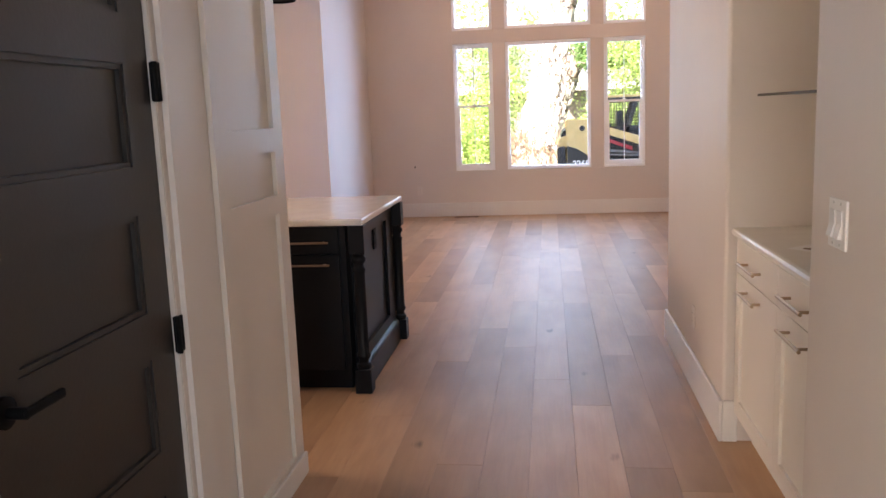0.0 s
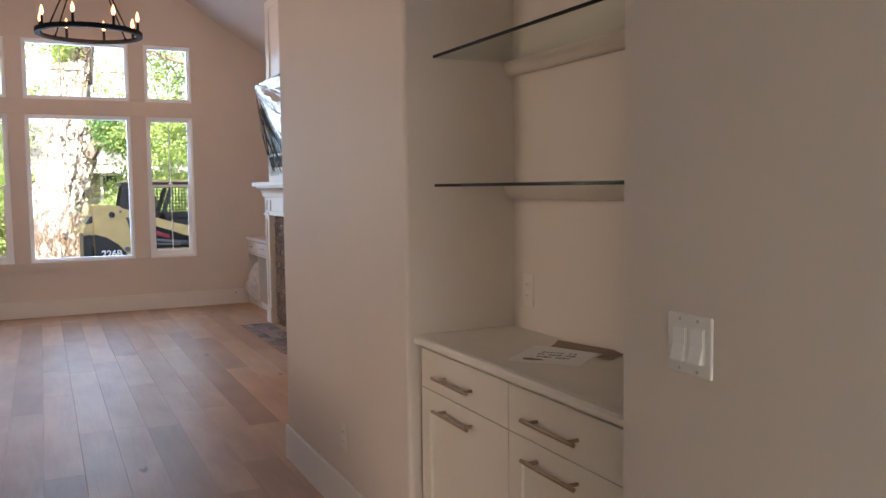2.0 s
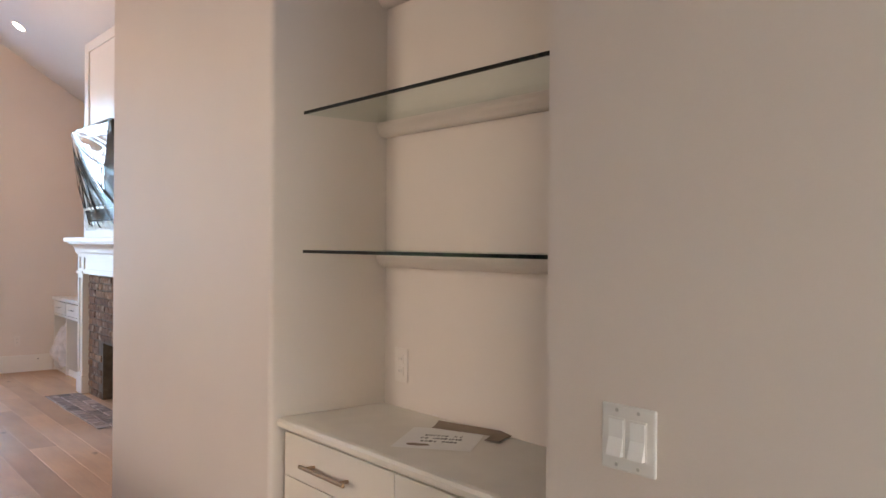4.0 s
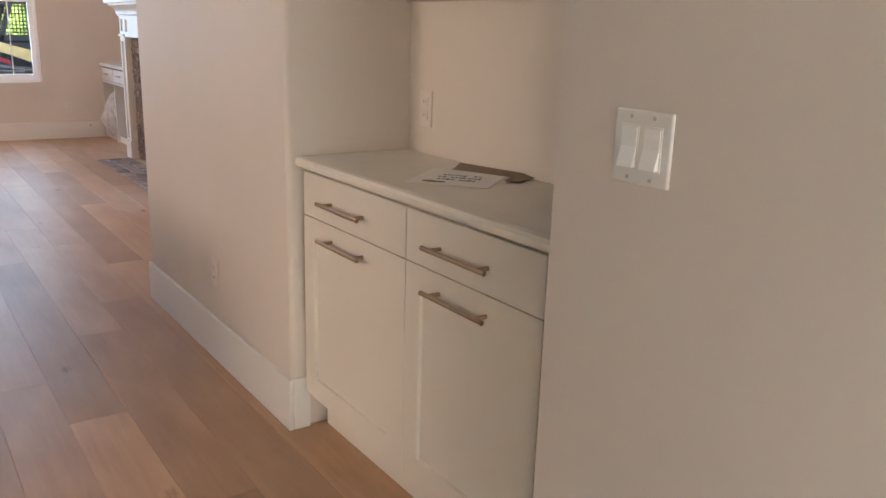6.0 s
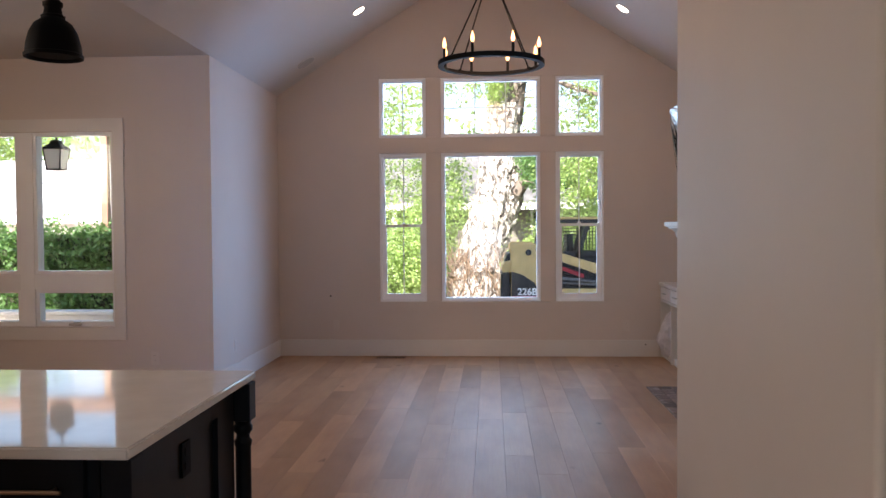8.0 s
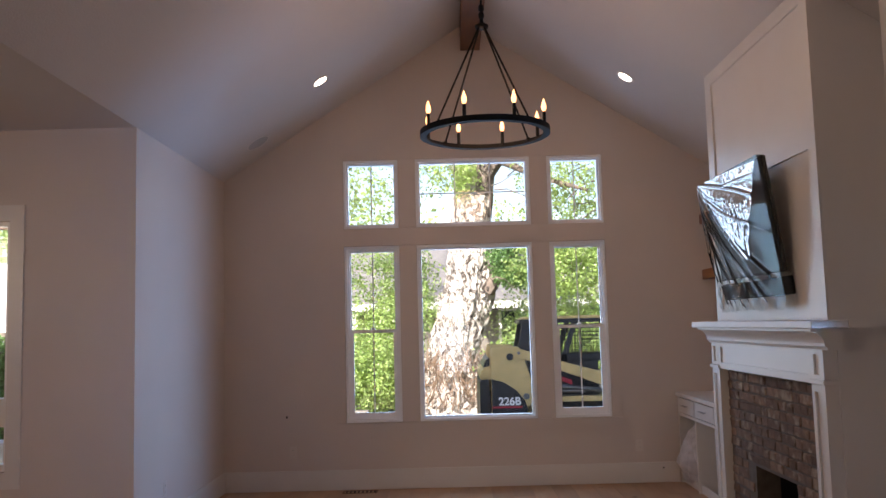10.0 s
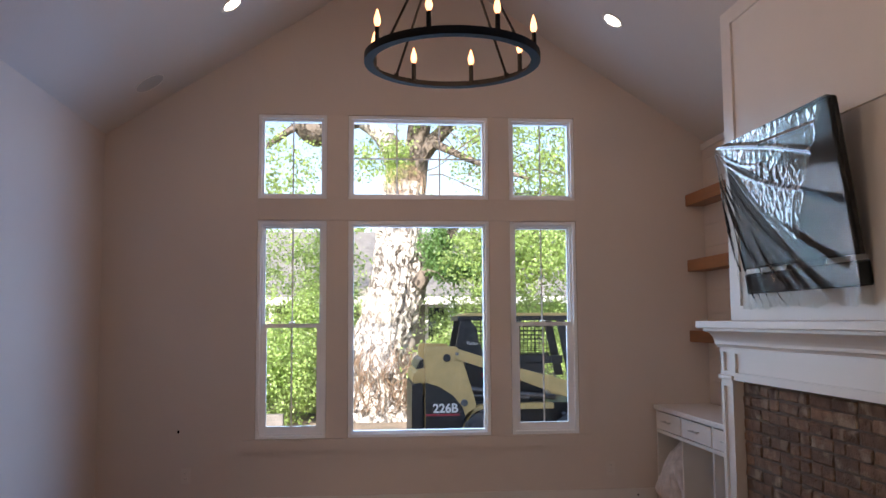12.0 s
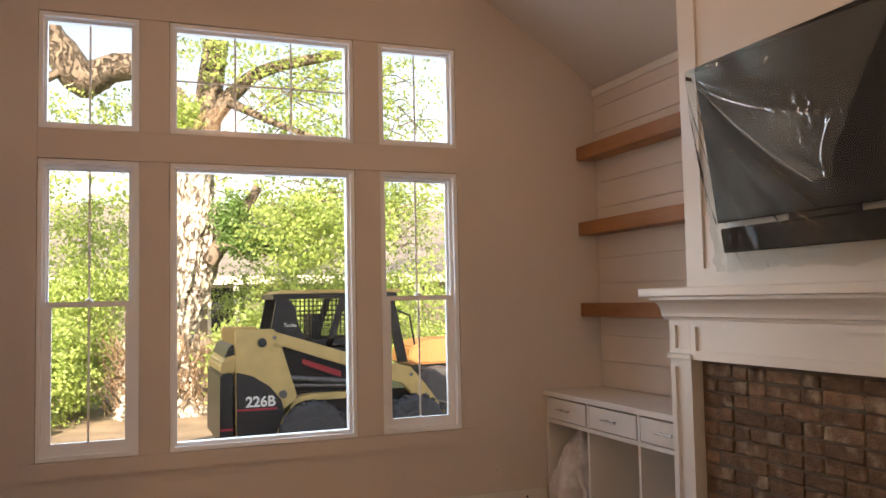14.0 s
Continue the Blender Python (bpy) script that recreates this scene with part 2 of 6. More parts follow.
def lathe(profile, seg=24, m=None, bm=None):
    """A turned shape from (radius, height) pairs."""
    bm = bm or bmesh.new()
    m = m or Matrix()
    rings = []
    for r, z in profile:
        rings.append([bm.verts.new(m @ Vector((r * math.cos(2 * math.pi * i / seg), r * math.sin(2 * math.pi * i / seg), z))) for i in range(seg)])
    for a, b in zip(rings, rings[1:]):
        for i in range(seg):
            bm.faces.new((a[i], a[(i + 1) % seg], b[(i + 1) % seg], b[i]))
    bm.faces.new(rings[0][::-1])
    bm.faces.new(rings[-1])
    return bm


def extrude_profile(pts, axis, a0, a1, bm=None):
    """A closed profile swept straight. axis 'y': pts are (x, z); axis 'x': pts are (y, z); axis 'z': pts are (x, y)."""
    bm = bm or bmesh.new()

    def P(u, v, a):
        return {'y': (u, a, v), 'x': (a, u, v), 'z': (u, v, a)}[axis]
    A = [bm.verts.new(P(u, v, a0)) for u, v in pts]
    B = [bm.verts.new(P(u, v, a1)) for u, v in pts]
    k = len(pts)
    for i in range(k):
        bm.faces.new((A[i], A[(i + 1) % k], B[(i + 1) % k], B[i]))
    bm.faces.new(A[::-1])
    bm.faces.new(B)
    bmesh.ops.recalc_face_normals(bm, faces=bm.faces[:])
    return bm


def mesh_of(name, bm, material, smooth=False):
    bmesh.ops.recalc_face_normals(bm, faces=bm.faces[:])
    me = bpy.data.meshes.new(name)
    bm.to_mesh(me)
    bm.free()
    for mt in (material if isinstance(material, (list, tuple)) else (material,)):
        me.materials.append(mt)
    if smooth:
        for p in me.polygons:
            p.use_smooth = True
        me.set_sharp_from_angle(angle=radians(40))
    return me


def world_of(ob):
    return (world_of(ob.parent) @ ob.matrix_parent_inverse if ob.parent else Matrix()) @ ob.matrix_basis


def part(name, bm, material, parent, label="", smooth=False):
    ob = new(name, mesh_of(name, bm, material, smooth))
    ob.parent = parent
    if parent:
        ob.matrix_parent_inverse = world_of(parent).inverted()
    if label:
        ob["label"] = label
    return ob


def solid(name, bm, material, label, category, group="", kind="", smooth=False):
    return tagged(part(name, bm, material, None, smooth=smooth), label, category, group, kind)


def thing(name, at, label, category, group="", kind=""):
    e = new(name)
    e.location = at
    e.empty_display_size = 0.1
    return tagged(e, label, category, group, kind)


def wall_with_holes(axis, a0, a1, z0, z1, p0, p1, holes=()):
    """A wall slab between p0 and p1 across, running a0..a1 along the axis, with rectangular holes (a, b, low, high)."""
    bm = bmesh.new()
    A = sorted({a0, a1, *[h[0] for h in holes], *[h[1] for h in holes]})
    Z = sorted({z0, z1, *[h[2] for h in holes], *[h[3] for h in holes]})
    vs = {}

    def V(a, p, z):
        k = (round(a, 4), round(p, 4), round(z, 4))
        if k not in vs:
            vs[k] = bm.verts.new((a, p, z) if axis == 'x' else (p, a, z))
        return vs[k]

    def full(i, j):
        if not (0 <= i < len(A) - 1 and 0 <= j < len(Z) - 1):
            return False
        ca, cz = (A[i] + A[i + 1]) / 2, (Z[j] + Z[j + 1]) / 2
        return not any(h[0] < ca < h[1] and h[2] < cz < h[3] for h in holes)
    for i in range(len(A) - 1):
        for j in range(len(Z) - 1):
            if not full(i, j):
                continue
            a, b, c, d = A[i], A[i + 1], Z[j], Z[j + 1]
            bm.faces.new((V(a, p0, c), V(b, p0, c), V(b, p0, d), V(a, p0, d)))
            bm.faces.new((V(a, p1, c), V(b, p1, c), V(b, p1, d), V(a, p1, d)))
            if not full(i - 1, j):
                bm.faces.new((V(a, p0, c), V(a, p1, c), V(a, p1, d), V(a, p0, d)))
            if not full(i + 1, j):
                bm.faces.new((V(b, p0, c), V(b, p1, c), V(b, p1, d), V(b, p0, d)))
            if not full(i, j - 1):
                bm.faces.new((V(a, p0, c), V(b, p0, c), V(b, p1, c), V(a, p1, c)))
            if not full(i, j + 1):
                bm.faces.new((V(a, p0, d), V(b, p0, d), V(b, p1, d), V(a, p1, d)))
    return bm


def structure(name, bm, material, label, category):
    return solid(name, bm, material, label, category, kind="structure")


# ---- plan ----
YB, XL, XR = 11.91, -3.09, 1.67     # window wall, living room side walls
YJ, ZC, YV = 9.69, 2.95, 7.0        # kitchen window wall, flat ceiling, start of the vault
XA, ZA = -0.71, 4.47                # ridge
XH, XS, XP = -1.70, -0.03, 0.015    # hall left wall, switch wall, wall end beside the niche
YN0, YN1, YP = 2.985, 4.222, 5.80      # niche, far end of its wall
WX = ((-1.93, -1.40), (-1.235, -0.125), (0.04, 0.572))
WZ = ((0.615, 2.285), (2.455, 3.12))

# ---- large structure ----
structure("wall_window", wall_with_holes('x', XL - 0.16, XR + 0.16, -0.1, ZC, YB, YB + 0.16,
          [(a, b, max(WZ[r][0], -9), min(WZ[r][1], ZC)) for a, b in WX for r in (0, 1)]),
          WALL, "warm white painted wall around the tall windows", "wall")
gable = bmesh.new()
# the gable above eaves height, cut round the tops of the upper windows
cols = [XL - 0.16, WX[0][0], WX[0][1], WX[1][0], WX[1][1], WX[2][0], WX[2][1], XR + 0.16]


def roof_z(x):
    return ZA - 0.64 * abs(x - XA)


for i, (a, b) in enumerate(zip(cols, cols[1:])):
    low = WZ[1][1] if i in (1, 3, 5) else ZC
    pts = [(a, low), (b, low), (b, max(roof_z(b) + 0.05, low + 0.01))]
    if a < XA < b:
        pts.append((XA, ZA + 0.05))
    pts.append((a, max(roof_z(a) + 0.05, low + 0.01)))
    extrude_profile(pts, 'y', YB, YB + 0.16, gable)
bmesh.ops.remove_doubles(gable, verts=gable.verts[:], dist=0.0005)
structure("wall_gable", gable, WALL, "warm white painted gable above the windows", "wall")
structure("wall_living_west", boxes((XL - 0.16, XL, YJ, YB, -0.1, ZC + 0.05)), WALL, "warm white painted side wall", "wall")
structure("wall_kitchen_window", wall_with_holes('x', -6.6, XL - 0.16, -0.1, ZC + 0.05, YJ, YJ + 0.16, [(-5.55, -3.96, 0.60, 2.31)]),
          WALL, "warm white painted kitchen wall with a window", "wall")
# the high opening is made up, unseen, and only holds the kitchen fill lamp
structure("wall_kitchen_side", wall_with_holes('y', 3.62, YJ + 0.16, -0.1, ZC + 0.05, -6.76, -6.6, [(4.0, 5.8, 1.85, 2.8)]), WALL, "plain white kitchen side wall", "wall")
structure("wall_kitchen_back", boxes((-6.6, XH - 0.14, 3.70, 3.84, -0.1, ZC + 0.05)), WALL, "plain white kitchen back wall", "wall")
# second hole is an invented opening for the hall fill lamp
structure("wall_hall_west", wall_with_holes('y', -1.6, 3.83, -0.1, ZC + 0.05, XH - 0.14, XH, [(2.12, 2.915, -0.05, 2.06), (-0.1, 1.5, 0.0, 2.25)]),
          WALL, "white painted hall wall with a dark door", "wall")
structure("wall_hall_end", wall_with_holes('x', XH - 0.14, XS + 0.2, -0.1, ZC + 0.05, -1.74, -1.6, [(-1.3, -0.42, 0.2, 2.3)]),
          WALL, "plain white wall that closes the hall", "wall")
structure("wall_switch", boxes((XS, XS + 0.12, -1.6, YN0, -0.1, ZC + 0.05)), WALL, "pale painted hall wall with a light switch", "wall")
structure("wall_niche_near", boxes((XS + 0.12, 0.60, YN0 - 0.12, YN0, -0.1, ZC + 0.05)), WALL, "painted side wall of the niche", "wall")
structure("wall_niche_back", boxes((0.45, 0.60, YN0, YN1, -0.1, ZC + 0.05)), WALL, "painted back wall of the niche", "wall")
BN = 0.016
structure("wall_niche_far", extrude_profile([(0.60, YN1), (XP + BN, YN1)] + [(XP + BN - BN * math.sin(a), YN1 + BN - BN * math.cos(a)) for a in [math.pi / 2 * i / 8 for i in range(1, 9)]]
          + [(XP, YN1 + 0.14), (0.60, YN1 + 0.14)], 'z', -0.1, ZC + 0.05), WALL, "painted side wall of the niche", "wall")
structure("wall_end", boxes((XP, XP + 0.14, YN1 + 0.14, YP, -0.1, ZC + 0.05)), WALL, "warm white painted wall beside the niche", "wall")
structure("wall_living_near", boxes((XP + 0.14, XR + 0.16, YP - 0.14, YP, -0.1, ZC + 0.05)), WALL, "plain painted wall behind the niche", "wall")
structure("wall_living_east", wall_with_holes('y', YP, YB, -0.1, ZC + 0.05, XR, XR + 0.16, [(7.15, 7.83, -0.012, 2.06)]),
          WALL, "warm white painted wall behind the fireplace", "wall")
structure("trim_side_door", boxes((XR - 0.018, XR - 0.001, 7.055, 7.149, 0, 2.15), (XR - 0.018, XR - 0.001, 7.831, 7.925, 0, 2.15), (XR - 0.018, XR - 0.001, 7.149, 7.831, 2.061, 2.15)),
          TRIM, "white painted casing around the side doorway", "trim")
# plain side room whose window lights the living room through the doorway
structure("wall_side_room", boxes((XR + 0.161, 4.2, 5.1, 5.2, -0.1, 2.5), (XR + 0.161, 4.2, 9.0, 9.1, -0.1, 2.5), (4.2, 4.3, 5.1, 5.65, -0.1, 2.5), (4.2, 4.3, 6.35, 9.1, -0.1, 2.5),
          (4.2, 4.3, 5.65, 6.35, -0.1, 0.65), (4.2, 4.3, 5.65, 6.35, 1.95, 2.5)), WALL, "plain painted walls of the side room", "wall")
structure("ceiling_side_room", boxes((XR + 0.161, 4.3, 5.1, 9.1, 2.501, 2.6)), CEIL, "plain white ceiling of the side room", "ceiling")
structure("floor_side_room", boxes((XR + 0.161, 4.2, 5.2, 9.0, -0.1, -0.002)), OAK, "oak floor of the side room", "floor")
# out-of-view roof slabs, added to cast the house's shadow over the loader
roof = bmesh.new()
for s in (-1, 1):
    extrude_profile([(XA, ZA + 0.26), (XA, ZA + 0.4), (XA + s * 1.9, ZA + 0.4 - 0.64 * 1.9), (XA + s * 1.9, ZA + 0.26 - 0.64 * 1.9)], 'y', -6.5, YB + 0.55, roof)
structure("roof", roof, SUBFLOOR, "unseen roof slabs added so the house shades the yard", "roof")
# vault and flat ceilings
slab = bmesh.new()
for s, xe, o, ya, yb in ((-1, XL, 0.5, YJ + 0.02, YB + 0.55), (-1, XL, 0.0, YV - 0.1, YJ + 0.02), (1, XR, 0.5, YV - 0.1, YB + 0.55)):
    ze = roof_z(xe) - 0.64 * o
    extrude_profile([(xe + s * o, ze), (XA, ZA), (XA, ZA + 0.22), (xe + s * o, ze + 0.22)], 'y', ya, yb, slab)
bmesh.ops.remove_doubles(slab, verts=slab.verts[:], dist=0.0005)
structure("ceiling_vault", slab, CEIL, "smooth white vaulted ceiling", "ceiling")
structure("wall_vault_end", extrude_profile([(XL, ZC), (XR, ZC), (XR, roof_z(XR) + 0.1), (XA, ZA + 0.12), (XL, roof_z(XL) + 0.1)], 'y', YV - 0.1, YV),
          WALL, "white painted triangle above the flat ceiling", "wall")
# carried past the outer walls as an unseen overhang that blocks direct sun
structure("ceiling_flat", boxes((-8.3, XR + 0.16, -7.5, YV - 0.1, ZC, ZC + 0.25), (-8.3, XL - 0.002, YV - 0.098, YJ + 0.9, ZC, ZC + 0.25)),
          CEIL, "smooth white flat ceiling, run past the walls as an added sun block", "ceiling")
FLOOR = structure("floor", boxes((-6.76, XR + 0.16, -1.74, YB + 0.16, -0.25, -0.012)), SUBFLOOR, "wide light-brown oak plank floor, satin finish", "floor")

# ---- trim of the rooms ----
BB = 0.178


def baseboard(name, x0, x1, y0, y1, h=BB):
    return structure(name, box(x0, x1, y0, y1, 0.0, h, 0.004), TRIM, "tall white painted baseboard along the wall", "baseboard")


baseboard("baseboard_window", XL + 0.017, XR - 0.49, YB - 0.016, YB - 0.001, 0.186)
baseboard("baseboard_west", XL + 0.001, XL + 0.016, YJ - 0.016, YB - 0.001, 0.186)
baseboard("baseboard_kitchen", -6.58, XL - 0.001, YJ - 0.016, YJ - 0.001, 0.16)
baseboard("baseboard_end", XP - 0.016, XP - 0.001, YN1 - 0.017, YP + 0.016)
baseboard("baseboard_niche", XP, 0.075, YN1 - 0.017, YN1 - 0.001)
baseboard("baseboard_living_near", XP, XR - 0.02, YP + 0.001, YP + 0.016)
baseboard("baseboard_switch", XS - 0.016, XS - 0.001, -1.58, YN0 - 0.002)
baseboard("baseboard_hall", XH + 0.001, XH + 0.016, -1.58, 2.01)
baseboard("baseboard_hall_end", XH + 0.028, XH + 0.040, 3.21, 3.846, 0.09)

# flat casing boards round the group of tall windows
cas = bmesh.new()
CT = 0.020
add_box(cas, WX[0][0] - 0.085, WX[0][0] - 0.001, YB - CT, YB - 0.001, WZ[0][0], WZ[1][1] + 0.085)
add_box(cas, WX[2][1] + 0.001, WX[2][1] + 0.085, YB - CT, YB - 0.001, WZ[0][0], WZ[1][1] + 0.085)
add_box(cas, WX[0][0], WX[2][1], YB - CT, YB - 0.001, WZ[1][1] + 0.002, WZ[1][1] + 0.085)
add_box(cas, WX[0][0], WX[2][1], YB - CT - 0.002, YB - 0.001, WZ[0][1] + 0.002, WZ[1][0] - 0.002)
add_box(cas, WX[0][0] - 0.095, WX[2][1] + 0.095, YB - CT - 0.005, YB - 0.001, WZ[0][0] - 0.09, WZ[0][0] - 0.002)
for a, b in ((WX[0][1], WX[1][0]), (WX[1][1], WX[2][0])):
    for z0, z1 in WZ:
        add_box(cas, a + 0.001, b - 0.001, YB - CT + 0.001, YB - 0.001, z0, z1)
structure("trim_window", cas, WALL, "flat painted casing boards around the tall windows", "trim")


def frame_ring(x0, x1, z0, z1, y0, y1, w, wb=None, bm=None):
    bm = bm or bmesh.new()
    wb = wb or w
    add_box(bm, x0, x0 + w, y0, y1, z0, z1)
    add_box(bm, x1 - w, x1, y0, y1, z0, z1)
    add_box(bm, x0 + w, x1 - w, y0, y1, z0, z0 + wb)
    add_box(bm, x0 + w, x1 - w, y0, y1, z1 - w, z1)
    return bm


def window(k, x0, x1, z0, z1, hung, bars_v, bars_h):
    e = thing(f"window_{k}", ((x0 + x1) / 2, YB, z0), "white vinyl window with clear glass", "window", kind="structure")
    x0, x1, z0, z1 = x0 + 0.002, x1 - 0.002, z0 + 0.002, z1 - 0.002
    part("window_frame", frame_ring(x0, x1, z0, z1, YB - 0.010, YB + 0.10, 0.024), VINYL, e)
    part("inner_frame", frame_ring(x0 + 0.024, x1 - 0.024, z0 + 0.024, z1 - 0.024, YB + 0.030, YB + 0.095, 0.018), VINYL, e)
    u0, u1, v0, v1 = x0 + 0.042, x1 - 0.042, z0 + 0.042, z1 - 0.042
    panes = [(u0, u1, v0, v1, YB + 0.06)]
    if hung:
        zm = 1.465
        part("lower_sash", frame_ring(u0, u1, v0, zm + 0.02, YB + 0.034, YB + 0.062, 0.030, 0.045), VINYL, e, "white sash of the lower half")
        part("upper_sash", frame_ring(u0, u1, zm - 0.005, v1, YB + 0.064, YB + 0.088, 0.012, 0.02), VINYL, e)
        part("sash_lock", lathe([(0.022, 0), (0.022, 0.01), (0.012, 0.018)], 12, Matrix.Translation(((u0 + u1) / 2, YB + 0.048, zm + 0.02))), VINYL, e)
        panes = [(u0 + 0.03, u1 - 0.03, v0 + 0.045, zm - 0.01, YB + 0.048), (u0 + 0.012, u1 - 0.012, zm + 0.015, v1 - 0.012, YB + 0.076)]
    for a, b, c, d, y in panes:
        p = part("pane", box(a, b, y - 0.002, y + 0.002, c, d), GLASS, e)
        p.visible_shadow = False
        for i in range(bars_v):
            x = a + (b - a) * (i + 1) / (bars_v + 1)
            part("glazing_bar", box(x - 0.006, x + 0.006, y - 0.006, y - 0.003, c, d), VINYL, e)
        for i in range(bars_h):
            z = c + (d - c) * (i + 1) / (bars_h + 1)
            part("glazing_bar", box(a, b, y - 0.010, y - 0.007, z - 0.006, z + 0.006), VINYL, e)


n_win = 1
for r in (0, 1):
    for c in range(3):
        window(n_win, *WX[c], *WZ[r], r == 0 and c != 1, (1, 2 * r, 1)[c], 1 if (r, c) == (1, 1) else 0)
        n_win += 1

# kitchen window: tall lights over awning lights
kw = thing("window_7", (-4.75, YJ, 0.6), "white kitchen window with awning lights below", "window", kind="structure")
KX = ((-5.55, -4.82), (-4.69, -3.96))
part("window_casing", boxes((-5.65, -5.552, YJ - 0.014, YJ - 0.001, 0.49, 2.42), (-3.958, -3.86, YJ - 0.014, YJ - 0.001, 0.49, 2.42),
     (-5.552, -3.958, YJ - 0.014, YJ - 0.001, 2.312, 2.42), (-5.552, -3.958, YJ - 0.014, YJ - 0.001, 0.49, 0.598)), TRIM, kw)
part("mullion", boxes((-4.82, -4.69, YJ + 0.012, YJ + 0.12, 0.602, 2.308)), VINYL, kw)
for a, b in KX:
    a, b = a + 0.002, b - 0.002
    part("window_frame", frame_ring(a, b, 1.065, 2.308, YJ + 0.02, YJ + 0.12, 0.028), VINYL, kw)
    part("transom", box(a, b, YJ + 0.012, YJ + 0.12, 0.93, 1.063), VINYL, kw)
    part("awning_sash", frame_ring(a, b, 0.602, 0.928, YJ + 0.03, YJ + 0.12, 0.03, 0.045), VINYL, kw)
    for z0, z1 in ((1.093, 2.28), (0.647, 0.898)):
        p = part("pane", box(a + 0.029, b - 0.029, YJ + 0.07, YJ + 0.074, z0, z1), GLASS, kw)
        p.visible_shadow = False
    crank = part("crank", boxes(((a + b) / 2 - 0.06, (a + b) / 2 + 0.05, YJ + 0.002, YJ + 0.029, 0.612, 0.632), bevel=0.004), NICKEL, kw, "folded metal crank handle")
    part("crank_arm", tube(((a + b) / 2 - 0.02, YJ + 0.004, 0.634), ((a + b) / 2 + 0.055, YJ - 0.004, 0.648), 0.005), NICKEL, crank)

# ---- hall: dark door, casing, panelled cabinet end ----
door = thing("door_1", (XH, 2.52, 0), "closed dark grey five-panel hall door", "door", kind="structure")
D0, D1, DX = 2.135, 2.90, XH - 0.012
part("door_frame", wall_with_holes('y', D0, D1, 0.01, 2.045, DX - 0.035, DX,
     [(D0 + 0.115, D1 - 0.125, 0.172 + 0.375 * k, 0.425 + 0.375 * k) for k in range(5)]), DOORBLACK, door)
for k in range(5):
    z0 = 0.172 + 0.375 * k
    part("panel", boxes((DX - 0.03, DX - 0.016, D0 + 0.115, D1 - 0.125, z0, z0 + 0.253)), DOORBLACK, door)
    mo = bmesh.new()
    for (y0, y1, a, b) in ((D0 + 0.1155, D0 + 0.129, z0, z0 + 0.253), (D1 - 0.139, D1 - 0.1255, z0, z0 + 0.253)):
        add_box(mo, DX - 0.016, DX - 0.005, y0, y1, a, b)
    for a, b in ((z0 + 0.0005, z0 + 0.014), (z0 + 0.239, z0 + 0.2525)):
        add_box(mo, DX - 0.016, DX - 0.005, D0 + 0.129, D1 - 0.139, a, b)
    part("panel_moulding", mo, DOORBLACK, door)
lev = part("door_handle", lathe([(0.032, 0), (0.032, 0.008), (0.012, 0.012), (0.012, 0.05)], 20,
           Matrix.Translation((DX, 2.195, 0.875)) @ pose(0, 0, 0, 0, 90, 0)), MATTEBLACK, door, "matte black lever handle", True)
part("lever", box(DX + 0.042, DX + 0.056, 2.185, 2.315, 0.866, 0.886, 0.005), MATTEBLACK, lev)
for z in (0.25, 0.83, 1.51, 1.9):
    h = part("hinge", box(XH - 0.010, XH + 0.006, D1 + 0.002, D1 + 0.034, z - 0.05, z + 0.05, 0.002), MATTEBLACK, door, "matte black butt hinge")
    part("knuckle", tube((XH + 0.004, D1 + 0.004, z - 0.052), (XH + 0.004, D1 + 0.004, z + 0.052), 0.008), MATTEBLACK, h)
structure("trim_door", boxes((XH - 0.139, XH - 0.001, 2.121, 2.133, 0, 2.058), (XH - 0.139, XH - 0.001, 2.904, 2.9145, 0, 2.058),
          (XH - 0.139, XH - 0.001, 2.133, 2.904, 2.047, 2.059),
          (XH + 0.001, XH + 0.018, 2.02, 2.118, 0, 2.16), (XH + 0.001, XH + 0.018, 2.936, 3.055, 0, 2.16), (XH + 0.001, XH + 0.018, 2.118, 2.936, 2.064, 2.16)),
          TRIM, "white painted casing around the dark door", "trim")
pan = thing("cabinet_end_panel", (XH, 3.53, 0), "white painted shaker panelled end of a tall cabinet", "cabinet")
P0, P1, PX = 3.20, 3.828, XH + 0.027
part("back_board", box(XH + 0.001, PX - 0.017, P0, P1, 0, 2.9), CABINET, pan)
part("face_frame", wall_with_holes('y', P0, P1, 0, 2.9, PX - 0.0165, PX,
     [(P0 + 0.085, P1 - 0.085, a, b) for a, b in ((0.105, 1.058), (1.128, 1.285), (1.37, 2.55))]), CABINET, pan)
part("edge_strip", box(XH - 0.14, PX - 0.001, P1 + 0.001, P1 + 0.015, 0, 2.9, 0.002), CABINET, pan)
structure("trim_hall_strip", box(XH + 0.001, XH + 0.012, 3.06, 3.195, 0, 2.9, 0.003), TRIM, "white painted filler board beside the door casing", "trim")


